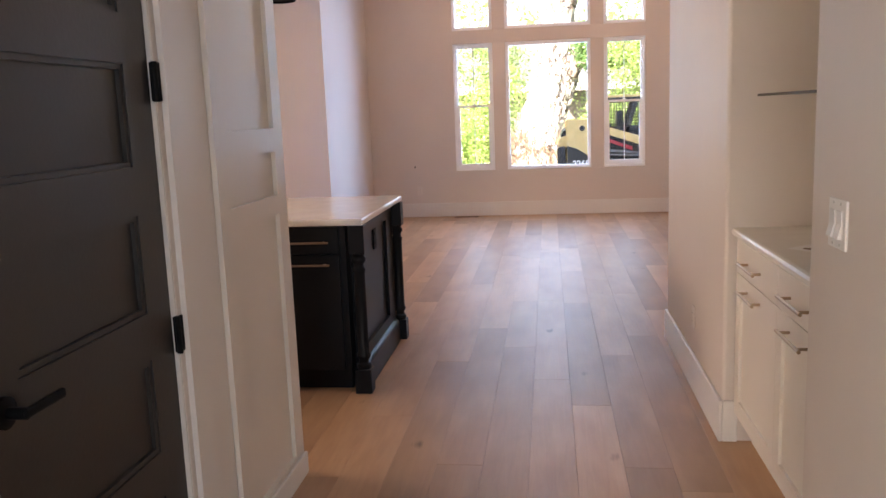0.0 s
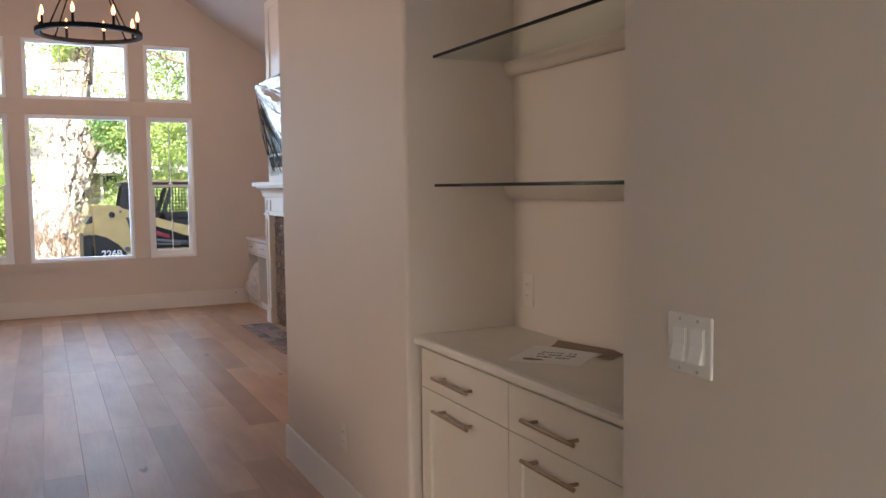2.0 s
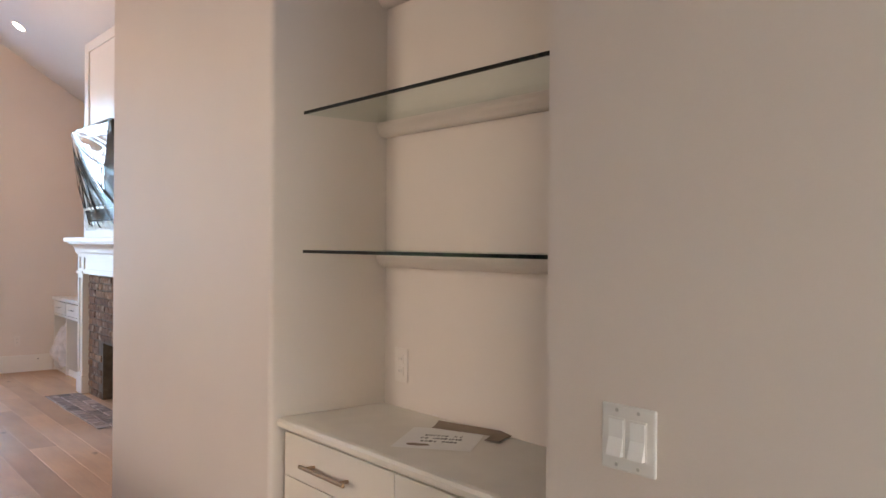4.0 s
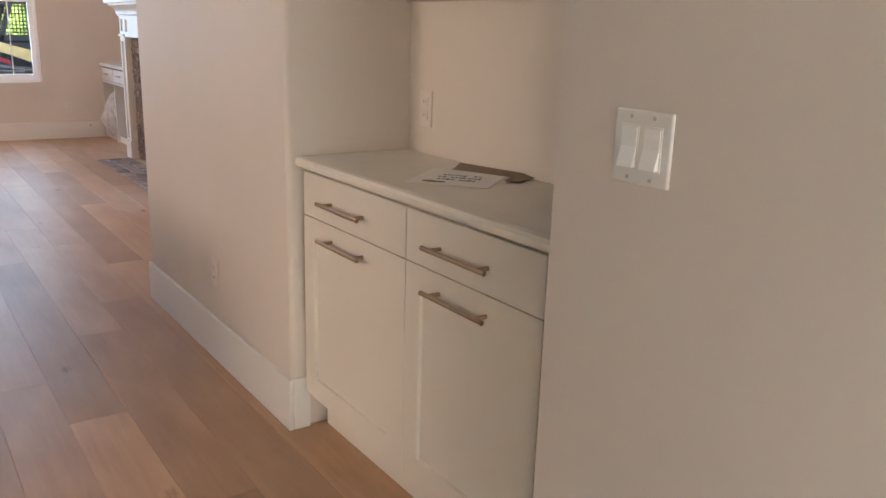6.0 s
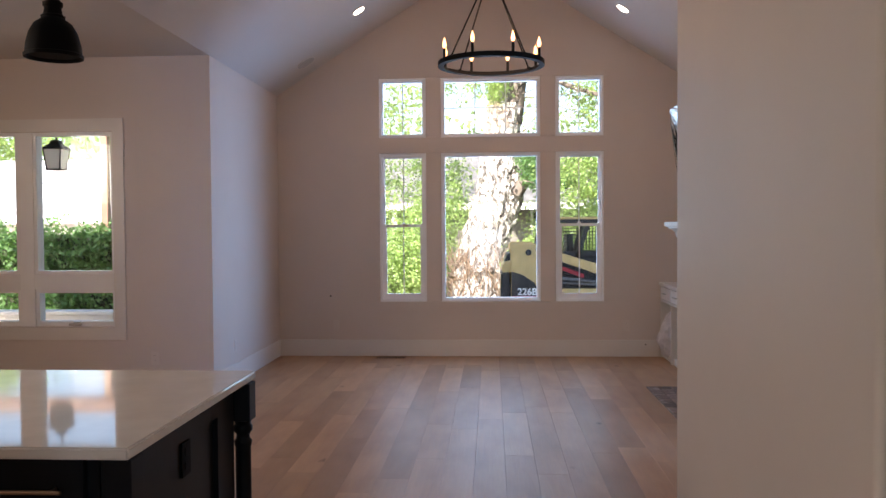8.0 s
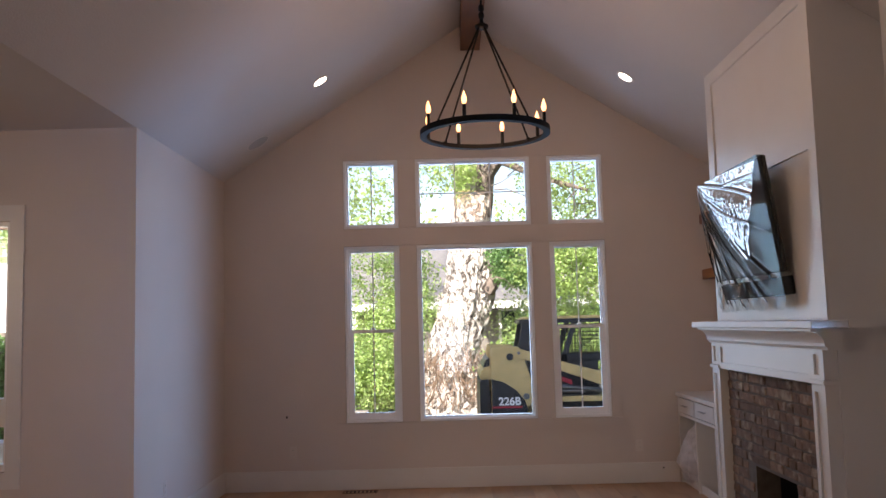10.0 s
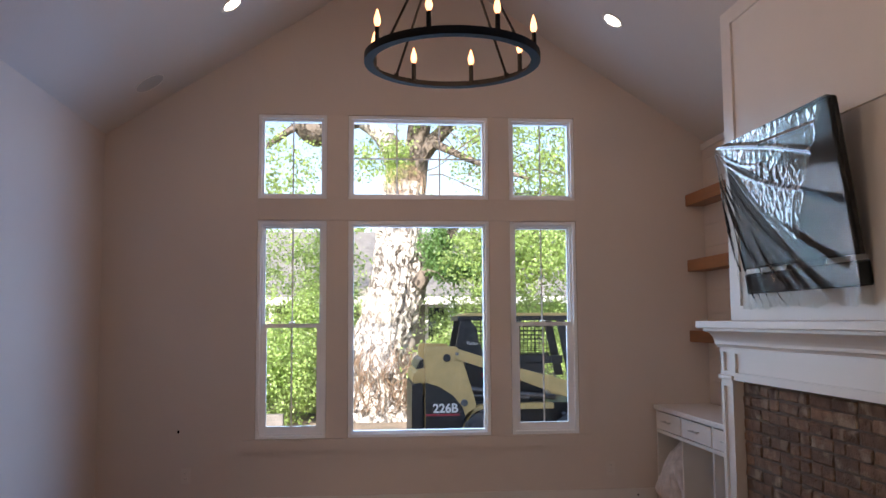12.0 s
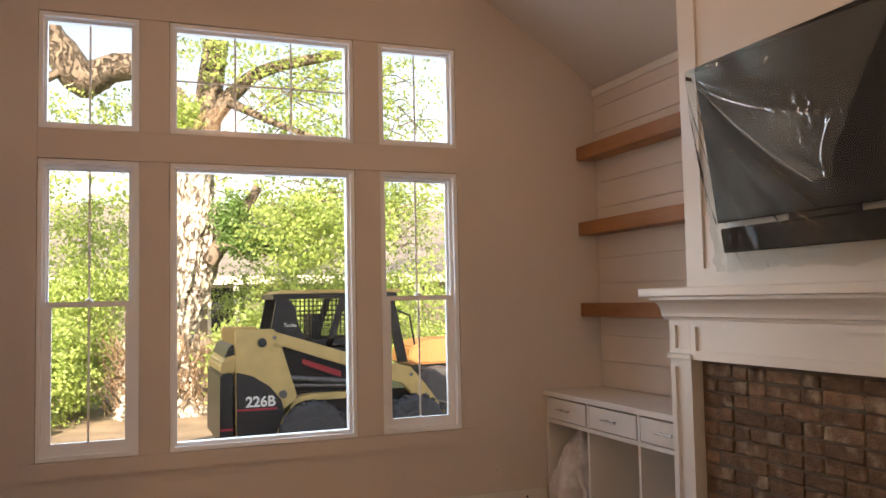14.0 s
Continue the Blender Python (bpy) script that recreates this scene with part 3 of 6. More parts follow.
# ---- small wall plates ----
def duplex(name_at, axis, sign, label, mat_=None):
    """An outlet plate at a place on a wall; axis: the wall's normal."""
    x, y, z = name_at
    e = thing("power_outlet", (x, y, z - 0.057), label, "outlet", "wall outlets")

    def slab(u0, u1, v0, v1, d0, d1, bev=0.0):
        if axis == 'x':
            a, b = sorted((x + sign * d0, x + sign * d1))
            return box(a, b, y + u0, y + u1, z + v0, z + v1, bev)
        a, b = sorted((y + sign * d0, y + sign * d1))
        return box(x + u0, x + u1, a, b, z + v0, z + v1, bev)
    m1 = mat_ or PLATE
    part("cover_plate", slab(-0.035, 0.035, -0.057, 0.057, 0.0, 0.005, 0.002), m1, e)
    for v in (-0.02, 0.02):
        s = part("socket", slab(-0.017, 0.017, v - 0.014, v + 0.014, 0.005, 0.008, 0.001), m1, e)
        for u in (-0.006, 0.006):
            part("slot", slab(u - 0.001, u + 0.001, v - 0.003, v + 0.006, 0.0081, 0.0087), SLOT, s)
    return e


duplex((-2.437, YB, 0.354), 'y', -1, "white outlet plate low on the window wall")
duplex((0.816, YB, 0.345), 'y', -1, "white outlet plate low on the window wall")
duplex((-3.61, YJ, 0.33), 'y', -1, "white outlet plate low on the kitchen wall")
duplex((XL, 10.3, 0.354), 'x', 1, "white outlet plate low on the side wall")
duplex((XP, 4.905, 0.36), 'x', -1, "white outlet plate low on the wall beside the niche")
duplex((0.45, 4.12, 1.045), 'x', -1, "white outlet plate on the back of the niche")

sw = thing("light_switch", (XS, 2.787, 1.06), "white two-gang switch plate with paddle rockers", "light switch")
part("cover_plate", box(XS - 0.007, XS, 2.730, 2.844, 1.062, 1.176, 0.003), PLASTIC, sw)
for y in (2.764, 2.810):
    r = part("rocker_frame", box(XS - 0.0085, XS - 0.0072, y - 0.0175, y + 0.0175, 1.085, 1.153), PLASTIC, sw)
    bmr = extrude_profile([(XS - 0.009, 1.088), (XS - 0.009, 1.150), (XS - 0.0108, 1.150), (XS - 0.0105, 1.119), (XS - 0.0175, 1.091), (XS - 0.018, 1.088)], 'y', y - 0.0155, y + 0.0155)
    part("rocker", bmr, ROCKER, r)
    for z in (1.072, 1.166):
        part("screw", tube((XS - 0.0068, y, z), (XS - 0.0082, y, z), 0.0035, 8), NICKEL, sw)

# wall marks and a cable stub left by the builders
solid("cable_stub", box(-2.502, -2.488, YB - 0.012, YB - 0.0005, 0.672, 0.694, 0.003), MATTEBLACK, "small black cable stub in the window wall", "cable")
solid("wire_end", box(1.02, 1.032, YB - 0.028, YB - 0.0165, 0.13, 0.142, 0.003), MATTEBLACK, "small black wire end above the baseboard", "cable")
vent = thing("floor_vent", (-1.8, 11.79, 0.0), "flat floor vent with wooden slots below the window", "vent")
part("frame", boxes((-1.96, -1.64, 11.73, 11.745, 0.0005, 0.004), (-1.96, -1.64, 11.835, 11.85, 0.0005, 0.004),
     (-1.96, -1.945, 11.745, 11.835, 0.0005, 0.004), (-1.655, -1.64, 11.745, 11.835, 0.0005, 0.004)), BEAM, vent)
for i in range(8):
    x = -1.93 + i * 0.037
    part("slat", boxes((x, x + 0.012, 11.7455, 11.8345, 0.0005, 0.003)), MATTEBLACK, vent)


# ---- handles ----
def bar_handle(parent, p, q, out, r, material, label):
    """A round bar between p and q on two posts that run back by the vector out."""
    p, q, out = Vector(p), Vector(q), Vector(out)
    h = part("handle", tube(p, q, r, 14), material, parent, label, True)
    d = (q - p).normalized()
    for c in (p + d * 0.03, q - d * 0.03):
        part("post", tube(c, c + out, r * 0.85, 12), material, h, smooth=True)
    return h


# ---- niche: buffet, worktop, glass shelves ----
BXF = 0.058


def shaker(parent, name, x, y0, y1, z0, z1, material, rail=0.065, sign=-1):
    """A shaker front standing in the plane x, facing sign."""
    a, b = sorted((x, x - sign * 0.02))
    d = part(name, wall_with_holes('y', y0, y1, z0, z1, a, b, [(y0 + rail, y1 - rail, z0 + rail, z1 - rail)]), material, parent)
    c, e = sorted((x - sign * 0.011, x - sign * 0.019))
    part("panel", boxes((c, e, y0 + rail, y1 - rail, z0 + rail, z1 - rail)), material, d)
    return d


for y0, y1, ym in ((3.6083, YN1 - 0.022, 3.922), (3.085, 3.6067, 3.364)):
    u = thing("buffet_cabinet", (0.25, (y0 + y1) / 2, 0), "off-white painted cabinet with a drawer over a shaker door", "cabinet", "niche cabinets")
    part("body", box(BXF + 0.0205, 0.448, y0, y1, 0.11, 0.868), CABINET, u)
    part("toe_kick", box(BXF + 0.075, 0.448, y0, y1, 0.0, 0.109), CABINET, u)
    dr = part("drawer", box(BXF, BXF + 0.02, y0 + 0.0008, y1 - 0.0008, 0.728, 0.862, 0.002), CABINET, u)
    bar_handle(dr, (BXF - 0.034, ym - 0.122, 0.789), (BXF - 0.034, ym + 0.122, 0.789), (0.034, 0, 0), 0.006, BRONZE, "champagne bronze bar handle")
    do = shaker(u, "door", BXF, y0 + 0.0008, y1 - 0.0008, 0.135, 0.7255, CABINET)
    bar_handle(do, (BXF - 0.034, ym - 0.122, 0.678), (BXF - 0.034, ym + 0.122, 0.678), (0.034, 0, 0), 0.006, BRONZE, "champagne bronze bar handle")
solid("filler_strip", box(BXF + 0.001, BXF + 0.03, YN0 + 0.002, 3.0842, 0.0, 0.868, 0.001), CABINET, "off-white painted filler strip beside the cabinets", "filler")
nose = [(0.448, 0.871), (0.055, 0.871), (0.044, 0.874), (0.040, 0.880), (0.040, 0.892), (0.046, 0.900), (0.058, 0.903), (0.448, 0.903)]
solid("buffet_worktop", extrude_profile(nose, 'y', YN0 + 0.003, YN1 - 0.003), HONED, "white worktop with a rounded front edge in the niche", "worktop")
for k, z in enumerate((1.428, 1.870, 2.312)):
    sh = thing("glass_shelf", (0.28, 3.6, z), "clear glass shelf with a dark green edge on a cove bracket", "shelf", "niche shelves")
    part("pane", box(0.133, 0.446, YN0 + 0.004, YN1 - 0.004, z - 0.009, z), SHELFGLASS, sh)
    part("front_edge", box(0.126, 0.1325, YN0 + 0.004, YN1 - 0.004, z - 0.0095, z + 0.0005, 0.001), GLASSEDGE, sh, "polished dark green glass edge")
    cove = [(0.448, z - 0.010), (0.405, z - 0.010)] + \
           [(0.405 + 0.033 * (1 - math.cos(a)), z - 0.012 - 0.045 * math.sin(a)) for a in [math.pi / 2 * i / 6 for i in range(1, 7)]] + [(0.448, z - 0.057)]
    part("cove_bracket", extrude_profile(cove, 'y', YN0 + 0.004, YN1 - 0.004), WALL, sh, "painted cove rail under the glass")

# paper notice and an envelope on the worktop
INK = mat("print_ink", (0.03, 0.03, 0.03), 0.6)
PAPER = mat("paper", (0.90, 0.89, 0.87), 0.7, var=0.02, bump=0.05)
KRAFT = mat("kraft_card", (0.25, 0.185, 0.135), 0.7, var=0.1)


def sheet(w, h, m, curl, nx=10, ny=10, thick=0.0008):
    bm = bmesh.new()
    g = [[bm.verts.new(m @ Vector((w * (i / nx - 0.5), h * (j / ny - 0.5), 0.0006 + curl * ((i / nx) ** 2) * (0.4 + 0.6 * j / ny)))) for j in range(ny + 1)] for i in range(nx + 1)]
    fs = [bm.faces.new((g[i][j], g[i + 1][j], g[i + 1][j + 1], g[i][j + 1])) for i in range(nx) for j in range(ny)]
    r = bmesh.ops.extrude_face_region(bm, geom=fs)
    bmesh.ops.translate(bm, vec=(0, 0, thick), verts=[v for v in r["geom"] if isinstance(v, bmesh.types.BMVert)])
    return bm


def words(txt, size, m, material, parent, name="lettering", extrude=0.0004, align='CENTER', weight=0.0):
    cu = bpy.data.curves.new(name, 'FONT')
    cu.body, cu.size, cu.align_x, cu.align_y, cu.extrude = txt, size, align, 'CENTER', extrude
    cu.offset = size * weight
    tmp = bpy.data.objects.new("tmp_text", cu)
    scene.collection.objects.link(tmp)
    me = bpy.data.meshes.new_from_object(tmp.evaluated_get(bpy.context.evaluated_depsgraph_get()))
    bpy.data.objects.remove(tmp)
    bpy.data.curves.remove(cu)
    me.transform(m)
    me.materials.clear()
    me.materials.append(material)
    ob = new(name, me)
    ob.parent = parent
    if parent:
        ob.matrix_parent_inverse = world_of(parent).inverted()
    return ob


note_m = pose(0.275, 3.69, 0.9035, 0, 0, 128)
note = thing("paper_notice", (0.275, 3.69, 0.9035), "white paper notice with bold black lettering", "paper")
part("sheet", sheet(0.22, 0.24, note_m, 0.0), PAPER, note)
rn = random.Random(4)
for i, ws in enumerate(((0.045, 0.05), (0.085, 0.025), (0.03, 0.07))):
    x = -sum(ws) / 2 - 0.006
    for w in ws:
        bmx = bmesh.new()
        k = max(2, int(w / 0.0105))
        for j in range(k):
            a, zc, lean = x + w * j / k, 0.03 - 0.034 * i, rn.uniform(-0.001, 0.001)
            add_box(bmx, a, a + 0.0026, zc, zc + 0.016, 0.0014, 0.0017, note_m)
            add_box(bmx, a + 0.0026, a + w / k * 0.72, zc + rn.choice((0.0, 0.0065, 0.013)) + lean, zc + 0.0155, 0.0014, 0.0016, note_m) if rn.random() < 0.45 else \
                add_box(bmx, a + 0.0045, a + 0.0072, zc + lean, zc + 0.016, 0.0014, 0.0016, note_m)
        part("lettering", bmx, INK, note)
        x += w + 0.012
smear = bmesh.new()
bmesh.ops.create_circle(smear, cap_ends=True, segments=22, radius=0.02, matrix=note_m @ Matrix.Translation((0.045, 0.082, 0.0016)))
for v in smear.verts:
    c = note_m.inverted() @ v.co
    c.x = 0.045 + (c.x - 0.045) * (1.7 + 0.5 * noise.noise(c * 90))
    c.y = 0.082 + (c.y - 0.082) * (0.7 + 0.4 * noise.noise(c * 70))
    v.co = note_m @ c
part("printed_mark", smear, KRAFT, note, "brown printed mark")
card = thing("card_envelope", (0.405, 3.70, 0.9035), "crumpled brown card envelope lying behind the notice", "envelope")
part("flap", sheet(0.042, 0.25, pose(0.400, 3.70, 0.905, 0, 0, 22), 0.014), KRAFT, card)
part("edge", sheet(0.085, 0.045, pose(0.395, 3.590, 0.905, 0, 4, 30), 0.01), KRAFT, card)

# ---- kitchen island ----
isl = thing("kitchen_island", (-2.8, 5.33, 0), "black painted kitchen island with drawers and turned corner posts", "island")
IX, IN, IF = -1.618, 4.768, 5.60
part("body", boxes((-4.0, IX - 0.085, IN + 0.035, IF, 0.10, 0.868)), NAVY, isl)
part("toe_kick", boxes((-4.0, IX - 0.1, IN + 0.09, IF - 0.02, 0, 0.0995)), NAVY, isl)
# drawer fronts with bronze bar pulls and doors below
for i, x1 in enumerate((-1.735, -2.455, -3.175)):
    x0 = x1 - 0.70 if i else -2.44
    xm = (x0 + x1) / 2 if i else -1.90
    d1 = part("drawer", box(x0, x1, IN + 0.012, IN + 0.034, 0.725, 0.862, 0.002), NAVY, isl)
    bar_handle(d1, (xm - 0.121, IN - 0.02, 0.786), (xm + 0.121, IN - 0.02, 0.786), (0, 0.032, 0), 0.006, BRONZE, "champagne bronze bar handle")
    d2 = part("door", box(x0, x1, IN + 0.012, IN + 0.034, 0.12, 0.718, 0.002), NAVY, isl)
    bar_handle(d2, (xm - 0.121, IN - 0.02, 0.672), (xm + 0.121, IN - 0.02, 0.672), (0, 0.032, 0), 0.006, BRONZE, "champagne bronze bar handle")
# end panel
ep = part("end_panel", wall_with_holes('y', 4.88, 5.75, 0.10, 0.868, IX - 0.084, IX - 0.03, [(4.93, 5.57, 0.21, 0.79)]), NAVY, isl)
part("inset_panel", boxes((IX - 0.084, IX - 0.048, 4.93, 5.57, 0.21, 0.79)), NAVY, ep)
part("base_moulding", extrude_profile([(IX - 0.084, 0), (IX - 0.008, 0), (IX - 0.008, 0.125), (IX - 0.014, 0.138), (IX - 0.026, 0.148), (IX - 0.029, 0.152), (IX - 0.084, 0.152)], 'y', 4.885, 5.74), NAVY, isl)
out = part("outlet", boxes((IX - 0.047, IX - 0.041, 5.265, 5.335, 0.665, 0.775)), MATTEBLACK, ep, "black outlet plate with nickel rim")
for z in (0.70, 0.745):
    part("socket", box(IX - 0.0405, IX - 0.038, 5.283, 5.317, z - 0.014, z + 0.014, 0.001), BLACK, out)


def turned_post(px, py):
    prof = [(0.034, 0.125), (0.038, 0.14), (0.038, 0.15), (0.027, 0.16), (0.026, 0.175), (0.036, 0.19), (0.036, 0.20), (0.030, 0.215), (0.030, 0.62), (0.034, 0.635),
            (0.034, 0.645), (0.026, 0.655), (0.026, 0.67), (0.037, 0.685), (0.037, 0.70), (0.030, 0.71), (0.034, 0.725)]
    p = part("corner_post", lathe(prof, 24, Matrix.Translation((px, py, 0))), NAVY, isl, "turned black corner post", True)
    part("plinth_block", box(px - 0.043, px + 0.043, py - 0.043, py + 0.043, 0, 0.126, 0.004), NAVY, p)
    part("top_block", box(px - 0.04, px + 0.04, py - 0.04, py + 0.04, 0.724, 0.868, 0.004), NAVY, p)


turned_post(IX - 0.022, IN + 0.035)
turned_post(IX - 0.015, 5.815)
turned_post(-3.93, 5.815)
top_p = [(-4.08, 4.752), (-1.600, 4.752), (-1.600, 5.885), (-4.08, 5.885)]
itop = extrude_profile(top_p, 'z', 0.870, 0.902)
bmesh.ops.bevel(itop, geom=itop.edges[:], offset=0.006, segments=3, affect='EDGES')
solid("island_worktop", itop, QUARTZ, "polished white quartz worktop on the black island", "worktop")

# pendant over the island
pl = thing("pendant_lamp", (-2.197, 5.524, 2.04), "black metal dome pendant lamp on a thin rod", "pendant lamp")
PM = Matrix.Translation((-2.197, 5.524, 2.062)) @ Matrix.Scale(0.92, 4)
part("shade", lathe([(0.092, 0.012), (0.098, 0.0), (0.105, 0.0), (0.107, 0.012), (0.101, 0.016), (0.098, 0.05), (0.086, 0.095), (0.068, 0.128), (0.045, 0.145), (0.040, 0.15), (0.030, 0.15),
     (0.032, 0.14), (0.062, 0.12), (0.080, 0.09), (0.091, 0.05)], 40, PM), MATTEBLACK, pl, smooth=True)
part("socket", lathe([(0.042, 0.15), (0.044, 0.158), (0.034, 0.165), (0.030, 0.19), (0.036, 0.196), (0.036, 0.21), (0.024, 0.218), (0.02, 0.24)], 24, PM), BLACK, pl, smooth=True)
for s in (-1, 1):
    part("yoke", tube(PM @ Vector((s * 0.022, 0, 0.21)), PM @ Vector((s * 0.014, 0, 0.285)), 0.005), BLACK, pl)
part("rod", tube(PM @ Vector((0, 0, 0.28)), (-2.197, 5.524, ZC - 0.02), 0.006), BLACK, pl)
part("canopy", lathe([(0.06, ZC - 0.025), (0.06, ZC - 0.004), (0.055, ZC)], 24, Matrix.Translation((-2.197, 5.524, 0))), BLACK, pl, smooth=True)

# ---- living room: beam, chandelier, ceiling lights ----
bb_ = box(XA - 0.095 + 0.045, XA + 0.095 + 0.045, YV + 0.002, YB - 0.002, 4.19, 4.46, 0.004)
solid("ridge_beam", bb_, BEAM, "dark-stained wooden beam along the ridge of the vault", "beam")
CX, CY, CZ = -0.668, 9.405, 2.765
ch = thing("chandelier", (CX, CY, CZ), "black iron ring chandelier with eight lit candle bulbs", "chandelier")
CM = Matrix.Translation((CX, CY, CZ))
ring = bmesh.new()
K = 64
sec = [(0.385, -0.012), (0.430, -0.012), (0.430, 0.026), (0.422, 0.026), (0.422, 0.0), (0.385, 0.0)]
rv = [[ring.verts.new(CM @ Vector((r * math.cos(2 * math.pi * i / K), r * math.sin(2 * math.pi * i / K), z))) for r, z in sec] for i in range(K)]
for i in range(K):
    for j in range(len(sec)):
        ring.faces.new((rv[i][j], rv[(i + 1) % K][j], rv[(i + 1) % K][(j + 1) % len(sec)], rv[i][(j + 1) % len(sec)]))
part("ring", ring, BLACK, ch, "flat black iron ring")
HUB = 3.50
for k in range(8):
    a = radians(22.5 + 45 * k + 2)
    c = CM @ Vector((0.404 * math.cos(a), 0.404 * math.sin(a), 0))
    T = Matrix.Translation(c)
    cd = part("candle", lathe([(0.022, 0.0), (0.022, 0.006), (0.012, 0.012), (0.0115, 0.10), (0.010, 0.105)], 14, T), BLACK, ch, "black candle sleeve", True)
    part("bulb", lathe([(0.007, 0.106), (0.014, 0.118), (0.0165, 0.133), (0.013, 0.155), (0.006, 0.178), (0.001, 0.192)], 12, T), BULB, cd, "glowing flame-shaped bulb", True)
for k in range(4):
    a = radians(45 + 90 * k - 5)
    c = CM @ Vector((0.408 * math.cos(a), 0.408 * math.sin(a), 0.0))
    rod = part("support_rod", tube(c + Vector((0, 0, 0.02)), (CX + 0.02 * math.cos(a), CY + 0.02 * math.sin(a), HUB), 0.0065), BLACK, ch)
    part("bracket", box(c.x - 0.012, c.x + 0.012, c.y - 0.012, c.y + 0.012, c.z, c.z + 0.03, 0.003), BLACK, rod)
part("hub", lathe([(0.02, HUB - 0.02), (0.042, HUB - 0.012), (0.046, HUB + 0.004), (0.03, HUB + 0.016), (0.012, HUB + 0.03), (0.012, HUB + 0.05)], 20, Matrix.Translation((CX, CY, 0))), BLACK, ch, smooth=True)
part("stem", tube((CX, CY, HUB + 0.05), (CX, CY, 4.188), 0.007), BLACK, ch)
for z in (HUB + 0.075, HUB + 0.125):
    part("chain_link", lathe([(0.014, z - 0.02), (0.019, z - 0.012), (0.019, z + 0.012), (0.014, z + 0.02)], 12, Matrix.Translation((CX, CY, 0))), BLACK, ch, smooth=True)
part("canopy", lathe([(0.055, 4.165), (0.06, 4.172), (0.06, 4.189)], 20, Matrix.Translation((CX, CY, 0))), BLACK, ch, smooth=True)


def on_slope(x, y):
    s = -1 if x < XA else 1
    n = Vector((-s * 0.64, 0, -1)).normalized()
    return Matrix.Translation((x, y, roof_z(x))) @ n.to_track_quat('Z', 'Y').to_matrix().to_4x4()


for x, y in ((-2.0, 11.0), (0.64, 11.0), (-2.0, 8.3), (0.64, 8.3)):
    m = on_slope(x, y)
    dl = thing("recessed_light", m.translation, "lit round recessed light in the sloping ceiling", "ceiling light", "vault downlights")
    part("trim_ring", lathe([(0.062, 0.001), (0.062, 0.004), (0.082, 0.006), (0.088, 0.001)], 32, m), TRIM, dl, smooth=True)
    part("lens", lathe([(0.060, 0.0005), (0.060, 0.003)], 32, m), CANLIGHT, dl, "glowing frosted lens")
m = on_slope(-2.652, 11.47)
sp = thing("ceiling_speaker", m.translation, "round white grille speaker flush in the sloping ceiling", "speaker")
part("grille", lathe([(0.105, 0.0005), (0.105, 0.004), (0.100, 0.006)], 36, m), mat("speaker_grille", (0.52, 0.52, 0.52), 0.7, bump=0.6, bscale=400), sp, smooth=True)
part("rim", lathe([(0.106, 0.0005), (0.106, 0.006), (0.112, 0.006), (0.114, 0.0005)], 36, m), TRIM, sp, smooth=True)

# ---- fireplace ----
F0, F1, FX = 8.40, 10.165, 1.06
fp = thing("fireplace", (1.3, 9.37, 0), "white painted fireplace with a mantel and whitewashed brick surround", "fireplace")
up = bmesh.new()
extrude_profile([(FX, 1.45), (XR - 0.002, 1.45), (XR - 0.002, roof_z(XR) - 0.004), (FX, roof_z(FX) - 0.004)], 'y', F0, F1, up)
part("chimney_breast", up, TRIM, fp)
low = boxes((1.106, XR - 0.002, 8.44, 8.609, 0, 1.449), (1.106, XR - 0.002, 10.137, 10.29, 0, 1.449), (1.106, XR - 0.002, 8.61, 10.136, 1.16, 1.449))
part("side_masonry", low, TRIM, fp)
part("mortar_bed", wall_with_holes('y', 8.612, 10.134, 0.002, 1.158, 1.093, 1.25, [(9.03, 9.69, 0.002, 0.52)]), MORTAR, fp)
part("firebox", boxes((1.252, 1.60, 9.0, 9.03, 0.002, 0.55), (1.252, 1.60, 9.69, 9.72, 0.002, 0.55), (1.60, 1.63, 9.0, 9.72, 0.002, 0.55), (1.252, 1.60, 9.031, 9.689, 0.522, 0.55), (1.252, 1.60, 9.031, 9.689, 0.002, 0.012)), SOOT, fp, "black firebox")
# breast panelling
zt = roof_z(FX) - 0.008
for (y0, y1, z0, z1) in ((F1 - 0.125, F1, 1.49, zt), (F0, F0 + 0.10, 1.49, zt), (F0 + 0.10, F1 - 0.125, 1.49, 1.575), (F0 + 0.10, F1 - 0.125, 2.42, 2.50), (F0 + 0.10, F1 - 0.125, zt - 0.09, zt)):
    part("panel_rail", boxes((FX - 0.013, FX - 0.001, y0, y1, z0, z1)), TRIM, fp)
